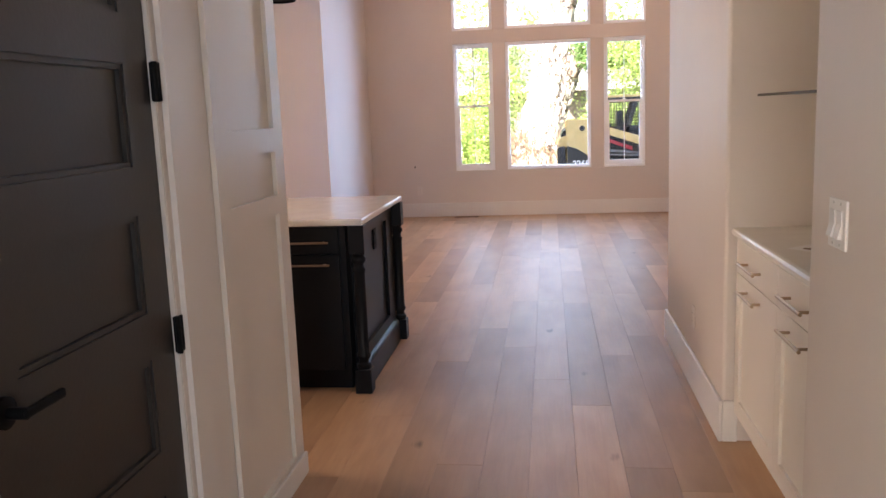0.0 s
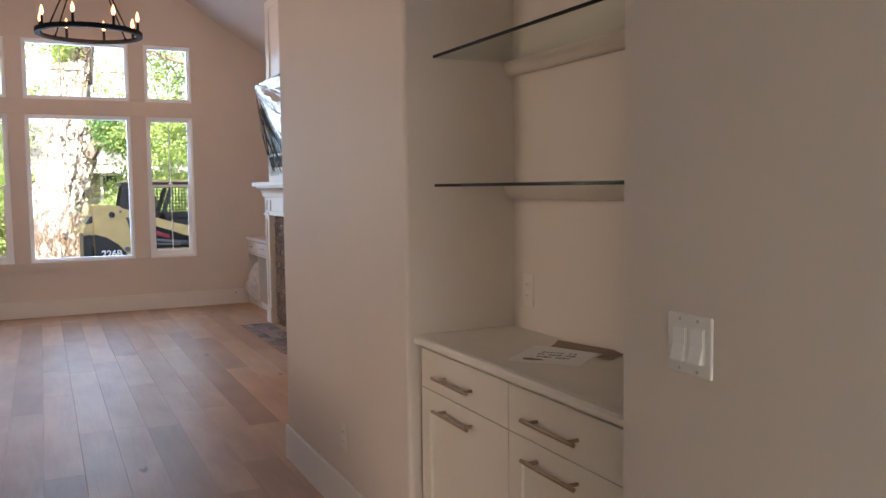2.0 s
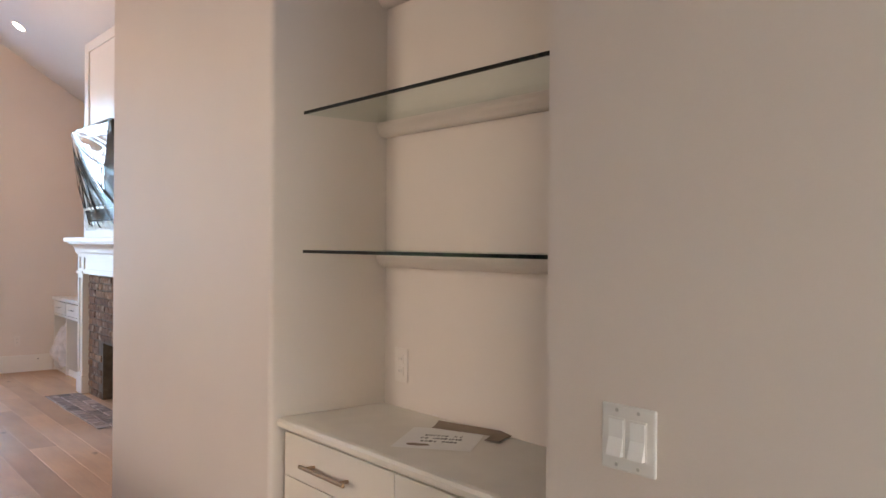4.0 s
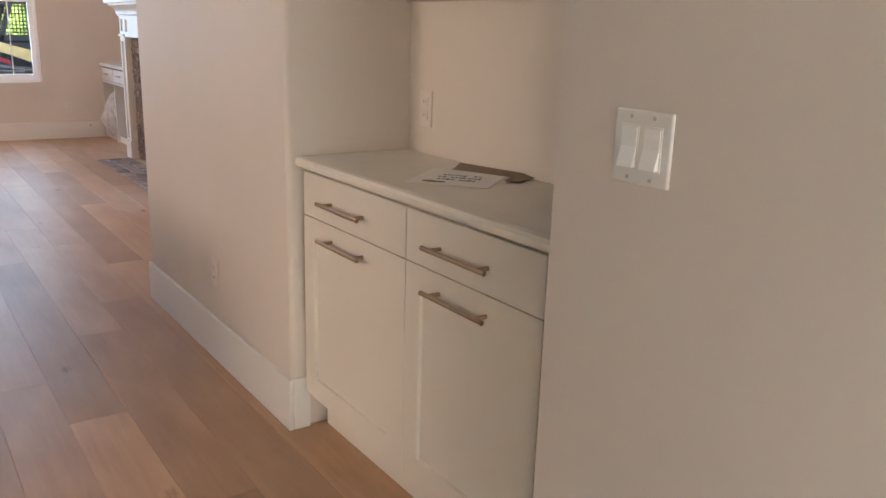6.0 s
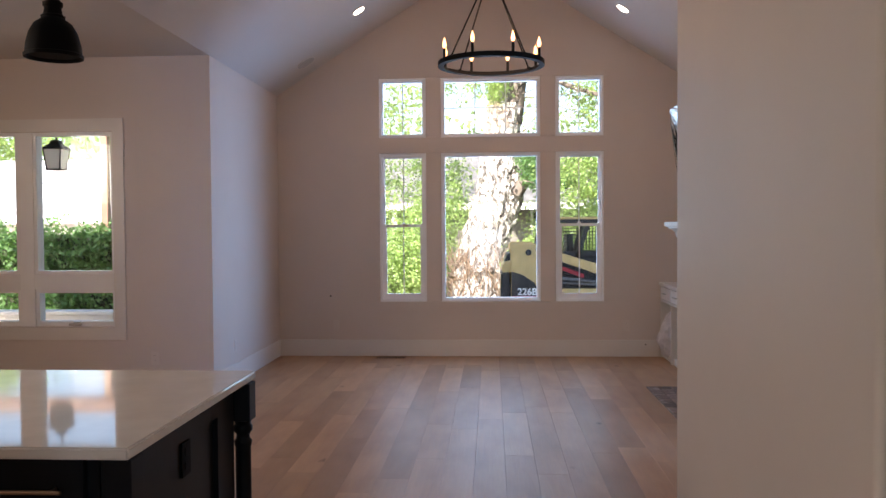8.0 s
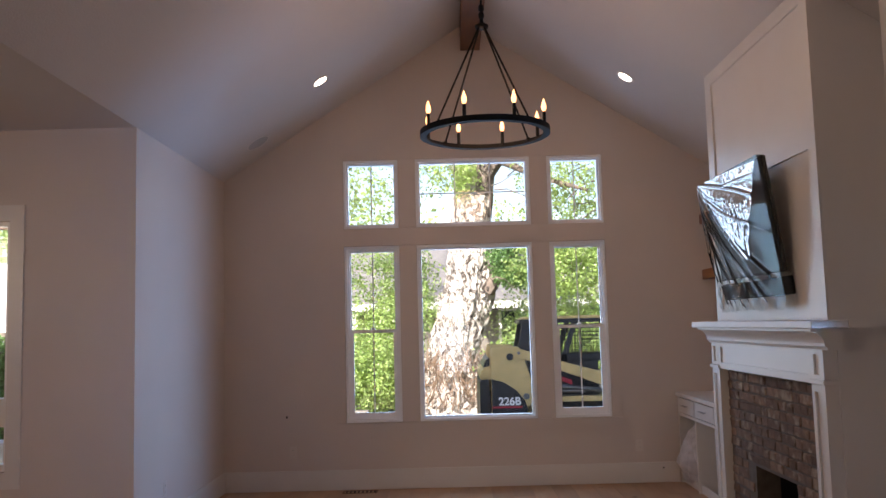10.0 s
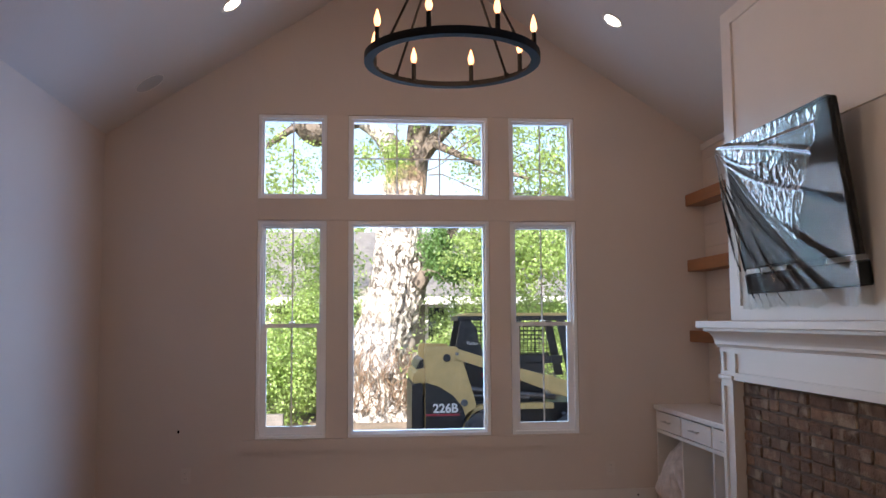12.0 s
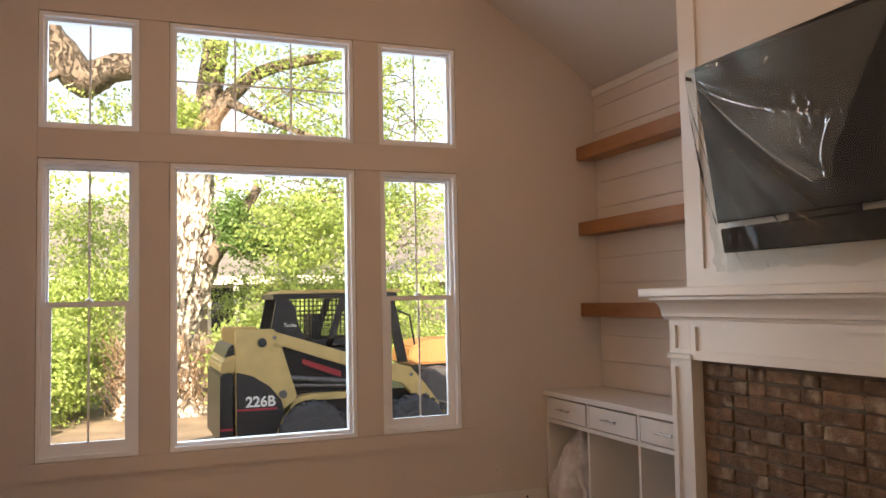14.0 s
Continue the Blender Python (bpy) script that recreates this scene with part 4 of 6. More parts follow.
# pilasters with recessed faces, plinths, capitals
for y0, y1 in ((10.137, 10.293), (8.446, 8.605)):
    pi = part("pilaster", boxes((1.03, 1.105, y0, y0 + 0.035, 0.165, 1.145), (1.03, 1.105, y1 - 0.035, y1, 0.165, 1.145), (1.03, 1.105, y0 + 0.035, y1 - 0.035, 0.165, 0.2),
              (1.03, 1.105, y0 + 0.035, y1 - 0.035, 1.105, 1.145), (1.044, 1.105, y0 + 0.035, y1 - 0.035, 0.2, 1.105)), TRIM, fp)
    part("plinth", box(1.02, 1.105, y0 - 0.008, y1 + 0.008, 0.001, 0.164, 0.003), TRIM, pi)
    part("capital", box(1.016, 1.105, y0 - 0.014, y1 + 0.014, 1.146, 1.17, 0.004), TRIM, pi)
    part("end_block", boxes((1.03, 1.105, y0, y0 + 0.04, 1.171, 1.33), (1.03, 1.105, y1 - 0.04, y1, 1.171, 1.33), (1.03, 1.105, y0 + 0.04, y1 - 0.04, 1.171, 1.195),
         (1.03, 1.105, y0 + 0.04, y1 - 0.04, 1.305, 1.33), (1.044, 1.105, y0 + 0.04, y1 - 0.04, 1.195, 1.305)), TRIM, pi)
fz = part("frieze", wall_with_holes('y', 8.606, 10.136, 1.146, 1.33, 1.03, 1.06, [(8.64, 10.10, 1.19, 1.30)]), TRIM, fp)
part("frieze_panel", boxes((1.044, 1.104, 8.64, 10.10, 1.19, 1.30)), TRIM, fz)
cr = [(1.105, 1.331), (1.026, 1.331), (1.022, 1.345), (1.012, 1.35)] + [(1.012 - 0.062 * (1 - math.cos(a)), 1.35 + 0.075 * math.sin(a)) for a in [math.pi / 2 * i / 7 for i in range(1, 8)]] + [(0.942, 1.43), (0.942, 1.444), (1.105, 1.444)]
crown = extrude_profile(cr, 'y', 8.37, 10.33)
part("crown_moulding", crown, TRIM, fp)
part("mantel_shelf", box(0.917, 1.106, 8.30, 10.387, 1.445, 1.488, 0.006), TRIM, fp)
part("mantel_return", boxes((1.107, XR - 0.002, 10.291, 10.33, 1.35, 1.444), (1.107, XR - 0.002, 10.291, 10.387, 1.445, 1.488), (1.107, XR - 0.002, 8.30, 8.399, 1.445, 1.488)), TRIM, fp)

# television under a plastic dust sheet, tipped forward on its bracket
TV = thing("television", (0.98, 9.32, 1.6), "wall-hung black television wrapped in clear plastic sheet", "television")
TILT = math.degrees(math.atan2(0.12, 0.85))
TM = pose(1.022, 9.322, 1.605, 0, -TILT, 0)


def tipped(b):
    bmesh.ops.transform(b, matrix=TM, verts=b.verts[:])
    return b


SCREEN = mat("tv_screen", (0.008, 0.008, 0.009), 0.32, spec=0.22)
part("cabinet", tipped(box(0.002, 0.028, -0.530, 0.555, 0.165, 0.853, 0.004)), MATTEBLACK, TV)
part("screen", tipped(box(-0.001, 0.0015, -0.520, 0.545, 0.18, 0.845)), SCREEN, TV)
part("sound_bar", tipped(box(-0.02, 0.05, -0.52, 0.52, 0.03, 0.14, 0.008)), MATTEBLACK, TV, "black sound bar below the screen")
part("wall_bracket", boxes((1.045, 1.058, 9.15, 9.5, 1.72, 2.25), (1.0, 1.045, 9.2, 9.24, 1.85, 2.15), (1.0, 1.045, 9.41, 9.45, 1.85, 2.15)), MATTEBLACK, TV)


def film_mat(name, ior, haze, bump):
    m = bpy.data.materials.new(name)
    m.use_nodes = True
    n, l = m.node_tree.nodes, m.node_tree.links
    n.remove(n["Principled BSDF"])
    tr, gl, df = n.new("ShaderNodeBsdfTransparent"), n.new("ShaderNodeBsdfGlossy"), n.new("ShaderNodeBsdfDiffuse")
    tr.inputs["Color"].default_value = (0.93, 0.95, 0.94, 1)
    gl.inputs["Roughness"].default_value = 0.09
    df.inputs["Color"].default_value = (0.78, 0.82, 0.80, 1)
    fr = n.new("ShaderNodeFresnel")
    fr.inputs["IOR"].default_value = ior
    m1, m2 = n.new("ShaderNodeMixShader"), n.new("ShaderNodeMixShader")
    m1.inputs["Fac"].default_value = haze
    l.new(tr.outputs["BSDF"], m1.inputs[1])
    l.new(df.outputs["BSDF"], m1.inputs[2])
    l.new(fr.outputs["Fac"], m2.inputs["Fac"])
    l.new(m1.outputs["Shader"], m2.inputs[1])
    l.new(gl.outputs["BSDF"], m2.inputs[2])
    nz, tc, bp = n.new("ShaderNodeTexNoise"), n.new("ShaderNodeTexCoord"), n.new("ShaderNodeBump")
    nz.inputs["Scale"].default_value, nz.inputs["Detail"].default_value = 34, 3
    bp.inputs["Strength"].default_value, bp.inputs["Distance"].default_value = bump, 0.01
    l.new(tc.outputs["Object"], nz.inputs["Vector"])
    l.new(nz.outputs["Fac"], bp.inputs["Height"])
    l.new(bp.outputs["Normal"], gl.inputs["Normal"])
    l.new(m2.outputs["Shader"], n["Material Output"].inputs["Surface"])
    return m


FILM = film_mat("plastic_film", 1.38, 0.035, 0.0)
FILM2 = film_mat("doubled_plastic_film", 1.115, 0.08, 0.05)
W0, W1, Z0, Z1 = -0.545, 0.570, -0.045, 0.862
# outline of the doubled, crumpled fold of film, across and down from the pinned corner
FOLD = [(0.0, 0.0), (0.22, 0.33), (0.415, 0.54), (0.55, 0.645), (0.64, 0.64), (0.665, 0.53), (0.72, 0.45), (0.81, 0.28), (0.97, 0.03), (0.5, 0.004)]


def away(S, V, p, c, q):
    """Distance of the grid points from the curve p-c-q, and how far along it the nearest place lies."""
    best, along, K = np.full(S.shape, 9.0), np.zeros(S.shape), 20
    T = [i / K for i in range(K + 1)]
    pts = [[(1 - t) ** 2 * a + 2 * t * (1 - t) * b + t * t * d for a, b, d in zip(p, c, q)] for t in T]
    for t, (x0, y0), (x1, y1) in zip(T, pts, pts[1:]):
        ax, ay, dx, dy = (S - x0) * 1.115, (V - y0) * 0.907, (x1 - x0) * 1.115, (y1 - y0) * 0.907
        u = np.clip((ax * dx + ay * dy) / (dx * dx + dy * dy), 0, 1)
        d = np.hypot(ax - u * dx, ay - u * dy)
        along = np.where(d < best, t + u / K, along)
        best = np.minimum(best, d)
    return best, along


def ripple(S, V, fx, fy, seed):
    return np.array([noise.noise((a * fx, b * fy, seed)) for a, b in zip(S.ravel(), V.ravel())]).reshape(S.shape)


def film_faces(bm, S, V, H, keep=None):
    ny, nz = S.shape
    g = {}

    def P(i, j):
        if (i, j) not in g:
            g[i, j] = bm.verts.new(TM @ Vector((-0.030 - H[i, j], W1 - (W1 - W0) * S[i, j], Z1 - (Z1 - Z0) * V[i, j])))
        return g[i, j]
    for i in range(ny - 1):
        for j in range(nz - 1):
            if keep is None or keep[i, j]:
                bm.faces.new((P(i, j), P(i + 1, j), P(i + 1, j + 1), P(i, j + 1)))
    return P


def dust_sheet():
    """Clear film drawn taut from the far upper corner, with long curved creases down to a crumpled hem."""
    bm = bmesh.new()
    S, V = np.meshgrid(np.linspace(0, 1, 380), np.linspace(0, 1, 310), indexing='ij')
    H = 0.003 * ripple(S, V, 2.5, 2.5, 3)
    rc = random.Random(17)
    for q, h in (((0.10, 1.0), 9), ((0.17, 1.0), 8), ((0.24, 1.0), 6), ((0.31, 1.0), 10), ((0.40, 1.0), 8), ((0.47, 1.0), 5), ((0.55, 0.99), 8), ((0.82, 0.97), 10), ((0.93, 0.80), 7), ((0.52, 0.75), 9),
                 ((0.03, 0.7), 5), ((0.97, 0.5), 4), ((0.7, 1.0), 4), *(((0.04 + 0.058 * k, rc.uniform(0.86, 1.0)), rc.uniform(3, 6)) for k in range(15))):
        d, t = away(S, V, (0, 0), (0.33 * q[0] + rc.uniform(-0.02, 0.02), 0.58 * q[1]), q)
        H += 0.0024 * h * np.exp(-(d / (0.0065 + 0.005 * t)) ** 1.4) * np.minimum(1, t * 4) * (0.75 + 0.5 * np.sin(t * 9 + h))
    low = np.clip((V - 0.82) / 0.18, 0, 1) * np.clip(1.25 - S * 1.3, 0.1, 1)
    edge = np.clip(1 - S / 0.10, 0, 1) * np.clip(V * 2 - 0.3, 0, 1)
    H += (low + 0.8 * edge) * (0.016 * ripple(S, V, 30, 12, 11) + 0.012 * ripple(S, V, 60, 28, 12))
    hem = np.clip((V - 0.94) / 0.06, 0, 1)
    V2 = V + hem * (0.025 * ripple(S, V * 0, 7, 1, 5) + 0.012 * ripple(S, V * 0, 26, 1, 6))
    H += hem * 0.02 * ripple(S, V, 24, 4, 8)
    P = film_faces(bm, S, V2, np.maximum(H, -0.004))
    # the film wraps back round the top and both sides
    ny, nz = S.shape
    for line in ([P(i, 0) for i in range(ny)], [P(0, j) for j in range(nz)], [P(ny - 1, j) for j in range(nz)]):
        back = [bm.verts.new(v.co + Vector((0.05 + 0.008 * noise.noise(v.co * 8), 0, -0.004))) for v in line]
        for k in range(len(line) - 1):
            bm.faces.new((line[k], line[k + 1], back[k + 1], back[k]))
    return bm


def folded_film():
    """The loose doubled flap over the upper part of the screen: level folds and fine crumples."""
    bm = bmesh.new()
    S, V = np.meshgrid(np.linspace(0, 1, 300), np.linspace(0, 0.68, 190), indexing='ij')
    inside = np.zeros(S.shape, bool)
    for (x0, y0), (x1, y1) in zip(FOLD, FOLD[1:] + FOLD[:1]):
        inside ^= ((y0 > V) != (y1 > V)) & (S < (x1 - x0) * (V - y0) / (y1 - y0 + 1e-9) + x0)
    H = 0.006 + 0.004 * ripple(S, V, 4, 4, 21)
    for p, c, q, h in (((0.03, 0.0), (0.45, 0.08), (0.87, 0.24), 10), ((0.10, 0.12), (0.4, 0.33), (0.75, 0.40), 11), ((0.45, 0.09), (0.7, 0.1), (0.93, 0.11), 6), ((0.0, 0.0), (0.25, 0.36), (0.56, 0.64), 9),
                       ((0.02, 0.02), (0.2, 0.18), (0.42, 0.2), 6), ((0.62, 0.63), (0.6, 0.5), (0.68, 0.42), 8)):
        d, t = away(S, V, p, c, q)
        H += 0.0012 * h * np.exp(-(d / 0.010) ** 1.5)
    rough = np.clip(ripple(S, V, 3.2, 3.6, 31) * 1.6 + 0.55, 0.12, 1)
    H += rough * (0.008 * (0.4 - np.abs(ripple(S + 0.3 * V, V, 16, 11, 7))) + 0.005 * ripple(S, V, 36, 20, 9) + 0.002 * ripple(S, V, 80, 60, 13))
    film_faces(bm, S, V, np.maximum(H, 0.001), inside)
    return bm


part("plastic_sheet", dust_sheet(), FILM, TV, "thin clear plastic film drawn into long creases", True)
part("folded_film", folded_film(), FILM2, TV, "doubled crumpled flap of the plastic film", True)

# ---- alcove beside the fireplace: boards, shelves, built-in desk ----
alcove = structure("wall_shiplap_backing", boxes((XR - 0.012, XR - 0.001, 10.30, YB - 0.002, 0.83, 2.93)), WALL, "painted wall of narrow gapped boards", "wall")
for k in range(12):
    z0 = 0.832 + k * 0.178
    z1 = min(z0 + 0.1755, 2.925)
    if z1 - z0 > 0.02:
        part("board", box(XR - 0.026, XR - 0.0125, 10.30, YB - 0.003, z0, z1, 0.0015, 1), WALL, alcove)
structure("trim_alcove", box(XR - 0.040, XR - 0.0265, 10.30, YB - 0.004, 2.875, 2.925, 0.003), TRIM, "white painted trim under the sloping ceiling", "trim")
for z in (1.318, 1.882, 2.412):
    solid("wall_shelf", box(1.49, XR - 0.027, 10.17 if z > 1.5 else 10.295, YB - 0.003, z, z + 0.092, 0.003), CEDAR, "thick floating shelf of knotty reddish wood", "shelf", "alcove shelves")
dk = thing("built_in_desk", (1.42, 11.1, 0), "white built-in desk with three drawers and open bays", "desk")
Y0, Y1, DXF = 10.30, YB - 0.018, 1.185
part("desk_top", box(DXF - 0.012, XR - 0.03, Y0, YB - 0.003, 0.795, 0.830, 0.004), TRIM, dk)
bays = [Y0, Y0 + 0.52, Y0 + 1.06, Y1]
for y in (Y0, bays[1] - 0.012, bays[2] - 0.012, Y1 - 0.024):
    part("upright", box(DXF + 0.004, XR - 0.03, y + 0.001, y + 0.023, 0.0, 0.794, 0.0015), TRIM, dk)
part("back_panel", boxes((XR - 0.0295, XR - 0.0135, Y0 + 0.001, Y1 - 0.001, 0.0, 0.794)), TRIM, dk)
part("bottom_rail", box(DXF + 0.002, DXF + 0.02, Y0 + 0.024, Y1 - 0.025, 0.62, 0.645, 0.001), TRIM, dk)
part("kick_board", box(DXF + 0.03, DXF + 0.05, Y0 + 0.024, Y1 - 0.025, 0.0, 0.07, 0.001), TRIM, dk)
for a, b in zip(bays, bays[1:]):
    d = part("drawer", box(DXF, DXF + 0.02, a + 0.02, b - 0.022, 0.652, 0.782, 0.002), TRIM, dk)
    ym = (a + b) / 2
    bar_handle(d, (DXF - 0.026, ym - 0.075, 0.72), (DXF - 0.026, ym + 0.075, 0.72), (0.026, 0, 0), 0.005, NICKEL, "dark satin bar handle")
bag = bmesh.new()
bmesh.ops.create_icosphere(bag, subdivisions=5, radius=1)
for v in bag.verts:
    c = v.co.copy()
    t = (c.z + 1) / 2
    w = 1.15 - 0.62 * t ** 1.3
    f = 1 + 0.16 * noise.noise(c * 2.3) + 0.14 * abs(math.sin(math.atan2(c.y, c.x) * 7 + 3 * noise.noise(c * 1.4))) + 0.05 * noise.noise(c * 9)
    v.co = Vector((1.33 + c.x * 0.20 * w * f, 11.66 + c.y * 0.17 * w * f, max(0.002, 0.29 + c.z * 0.30 + 0.02 * noise.noise(c * 4))))
BAGFILM = mat("bag_plastic", (0.62, 0.60, 0.62), 0.28, var=0.18, scale=14, bump=0.5, bscale=22)
solid("plastic_bag", bag, BAGFILM, "crumpled grey plastic sheeting stuffed under the desk", "plastic sheet", smooth=True)


# ---- bricks of the fireplace and its flush hearth ----
def brick_material(name, base, pale):
    m = mat(name, base, 0.85, var=0.3, scale=16, bump=0.8, bscale=70, rnd=0.4)
    n, l = m.node_tree.nodes, m.node_tree.links
    b = n["Principled BSDF"]
    old = b.inputs["Base Color"].links[0].from_socket
    tcx = n.new("ShaderNodeTexCoord")
    oi = n.new("ShaderNodeObjectInfo")
    ad = n.new("ShaderNodeVectorMath")
    ad.operation = 'ADD'
    sc = n.new("ShaderNodeMath")
    sc.operation = 'MULTIPLY'
    sc.inputs[1].default_value = 91.0
    l.new(oi.outputs["Random"], sc.inputs[0])
    l.new(tcx.outputs["Object"], ad.inputs[0])
    l.new(sc.outputs["Value"], ad.inputs[1])
    nz = n.new("ShaderNodeTexNoise")
    nz.inputs["Scale"].default_value, nz.inputs["Detail"].default_value = 9, 6
    l.new(ad.outputs["Vector"], nz.inputs["Vector"])
    mr = n.new("ShaderNodeMapRange")
    mr.inputs["From Min"].default_value, mr.inputs["From Max"].default_value = 0.54, 0.72
    l.new(nz.outputs["Fac"], mr.inputs["Value"])
    mx = n.new("ShaderNodeMixRGB")
    mx.inputs["Color2"].default_value = (*pale, 1)
    l.new(mr.outputs["Result"], mx.inputs["Fac"])
    l.new(old, mx.inputs["Color1"])
    l.new(mx.outputs["Color"], b.inputs["Base Color"])
    return m


BRICKS = brick_material("tumbled_brick", (0.17, 0.099, 0.058), (0.37, 0.29, 0.21))
PAVER = brick_material("hearth_brick", (0.26, 0.195, 0.165), (0.38, 0.33, 0.30))


def rough_brick(sx, sy, sz, seed):
    """A tumbled brick, centred, with worn uneven corners."""
    rnd = random.Random(seed)
    bm = bmesh.new()
    add_box(bm, -sx / 2, sx / 2, -sy / 2, sy / 2, -sz / 2, sz / 2)
    bmesh.ops.bevel(bm, geom=bm.edges[:], offset=0.006, segments=1, affect='EDGES')
    for v in bm.verts:
        v.co += Vector([rnd.uniform(-0.0042, 0.0042) for _ in range(3)])
    return mesh_of("brick", bm, BRICKS)


full_b = [rough_brick(0.05, 0.192, 0.056, k) for k in range(4)]
half_b = [rough_brick(0.05, 0.092, 0.056, 10 + k) for k in range(3)]
rb = random.Random(5)


def place(name, me, at, parent, mat_=None):
    ob = new(name, me)
    ob.parent = parent
    ob.matrix_parent_inverse = parent.matrix_basis.inverted()
    ob.matrix_basis = at
    return ob


row = 0
z = 0.035
while z < 1.14:
    y = 8.615 + (0.05 if row % 2 else 0.0)
    if row % 2:
        place("brick", rb.choice(half_b), pose(1.109 + rb.uniform(-0.003, 0.004), 8.662, z, 0, 0, 0), fp)
        y = 8.714
    while y < 10.05:
        L = 0.192
        me = rb.choice(full_b)
        if y + L > 10.136 or rb.random() < 0.3:
            me, L = rb.choice(half_b), 0.092
        yc = y + L / 2
        hidden = z < 0.535 and yc + L / 2 > 9.035 and yc - L / 2 < 9.685
        if not hidden and yc + L / 2 < 10.138:
            place("brick", me, pose(1.109 + rb.uniform(-0.004, 0.005), yc, z, rb.uniform(-1.2, 1.2), rb.uniform(-2, 2), rb.choice((0, 180)) + rb.uniform(-1, 1)), fp)
        y += L + 0.010
    z += 0.0665
    row += 1
hearth = structure("hearth", boxes((0.712, 1.02, 8.50, 10.19, 0.0005, 0.003)), MORTAR, "flush brick hearth set into the oak floor", "hearth")
pv = []
for k in range(3):
    me = rough_brick(0.096, 0.196, 0.012, 30 + k)
    me.materials.clear()
    me.materials.append(PAVER)
    pv.append(me)
for i in range(3):
    for j in range(9):
        y = 8.60 + j * 0.2055 - (0.1 if i % 2 else 0)
        if y + 0.09 < 10.2:
            place("brick", rb.choice(pv), pose(0.762 + i * 0.103, y, 0.003 + rb.uniform(0, 0.0015), 0, 0, rb.choice((0, 180))), hearth)

# ---- oak planks ----
PW = 0.1865
rp = random.Random(11)
plank_meshes = {}


def plank_mesh(w, L):
    k = (round(w, 3), round(L, 2))
    if k not in plank_meshes:
        bm = bmesh.new()
        a, b, c = w / 2 - 0.0004, L / 2 - 0.0005, 0.0008
        low = [bm.verts.new(p) for p in ((-a, -b, -0.011), (a, -b, -0.011), (a, b, -0.011), (-a, b, -0.011))]
        mid = [bm.verts.new(p) for p in ((-a, -b, -0.0007), (a, -b, -0.0007), (a, b, -0.0007), (-a, b, -0.0007))]
        top = [bm.verts.new(p) for p in ((-a + c, -b + c, 0), (a - c, -b + c, 0), (a - c, b - c, 0), (-a + c, b - c, 0))]
        for A, B in ((low, mid), (mid, top)):
            for i in range(4):
                bm.faces.new((A[i], A[(i + 1) % 4], B[(i + 1) % 4], B[i]))
        bm.faces.new(top)
        plank_meshes[k] = mesh_of("plank", bm, OAK)
    return plank_meshes[k]


rest = bmesh.new()
count = 0
x = -0.968 - 31 * PW
while x < XR:
    x0, x1 = max(x, -6.59), min(x + PW, XR - 0.001)
    y = -1.6 if x < 0.02 else YP + 0.0
    end = YB - 0.002 if x1 > XL + 0.01 else YJ - 0.002
    if x1 < XH - 0.05:
        y = 3.86
    first = True
    while y < end - 0.01 and x1 - x0 > 0.01:
        L = rp.choice((0.9, 1.2, 1.5, 1.8, 2.1, 2.1))
        if first:
            L *= rp.choice((0.35, 0.6, 0.8, 1.0))
            first = False
        if y + L > end - 0.25:
            L = end - y
        if x0 > XL - 0.1 and y + L > 1.2 and count < 300:
            place("plank", plank_mesh(x1 - x0, L), pose((x0 + x1) / 2, y + L / 2, rp.uniform(-0.0004, 0.0002)), FLOOR)
            count += 1
        else:
            add_box(rest, x0 + 0.0008, x1 - 0.0008, y + 0.0008, y + L - 0.0008, -0.011, -0.0002)
        y += L
    x += PW
part("far_planks", rest, OAK, FLOOR)["kind"] = "stuff"

# ---- outside ----
def soil_mat():
    m = mat("yard_soil", (0.30, 0.235, 0.175), 0.95, var=0.35, scale=1.4, bump=0.9, bscale=14)
    return m


SOIL = soil_mat()
LEAF = mat("leaf_green", (0.30, 0.42, 0.14), 0.36, var=0.3, scale=0.9)
LEAFD = mat("leaf_dark", (0.17, 0.31, 0.11), 0.36, var=0.3, scale=2.0)
for lm, tcol in ((LEAF, (0.54, 0.66, 0.22)), (LEAFD, (0.16, 0.30, 0.06))):
    n, l = lm.node_tree.nodes, lm.node_tree.links
    tl, mx, geo = n.new("ShaderNodeBsdfTranslucent"), n.new("ShaderNodeMixShader"), n.new("ShaderNodeNewGeometry")
    hs = n.new("ShaderNodeHueSaturation")
    mr = n.new("ShaderNodeMapRange")
    mr.inputs["To Min"].default_value, mr.inputs["To Max"].default_value = 0.5, 1.6
    b = n["Principled BSDF"]
    src = b.inputs["Base Color"].links[0].from_socket
    l.new(geo.outputs["Random Per Island"], mr.inputs["Value"])
    l.new(mr.outputs["Result"], hs.inputs["Value"])
    l.new(src, hs.inputs["Color"])
    l.new(hs.outputs["Color"], b.inputs["Base Color"])
    tl.inputs["Color"].default_value = (*tcol, 1)
    mx.inputs["Fac"].default_value = 0.4
    l.new(b.outputs["BSDF"], mx.inputs[1])
    l.new(tl.outputs["BSDF"], mx.inputs[2])
    l.new(mx.outputs["Shader"], n["Material Output"].inputs["Surface"])


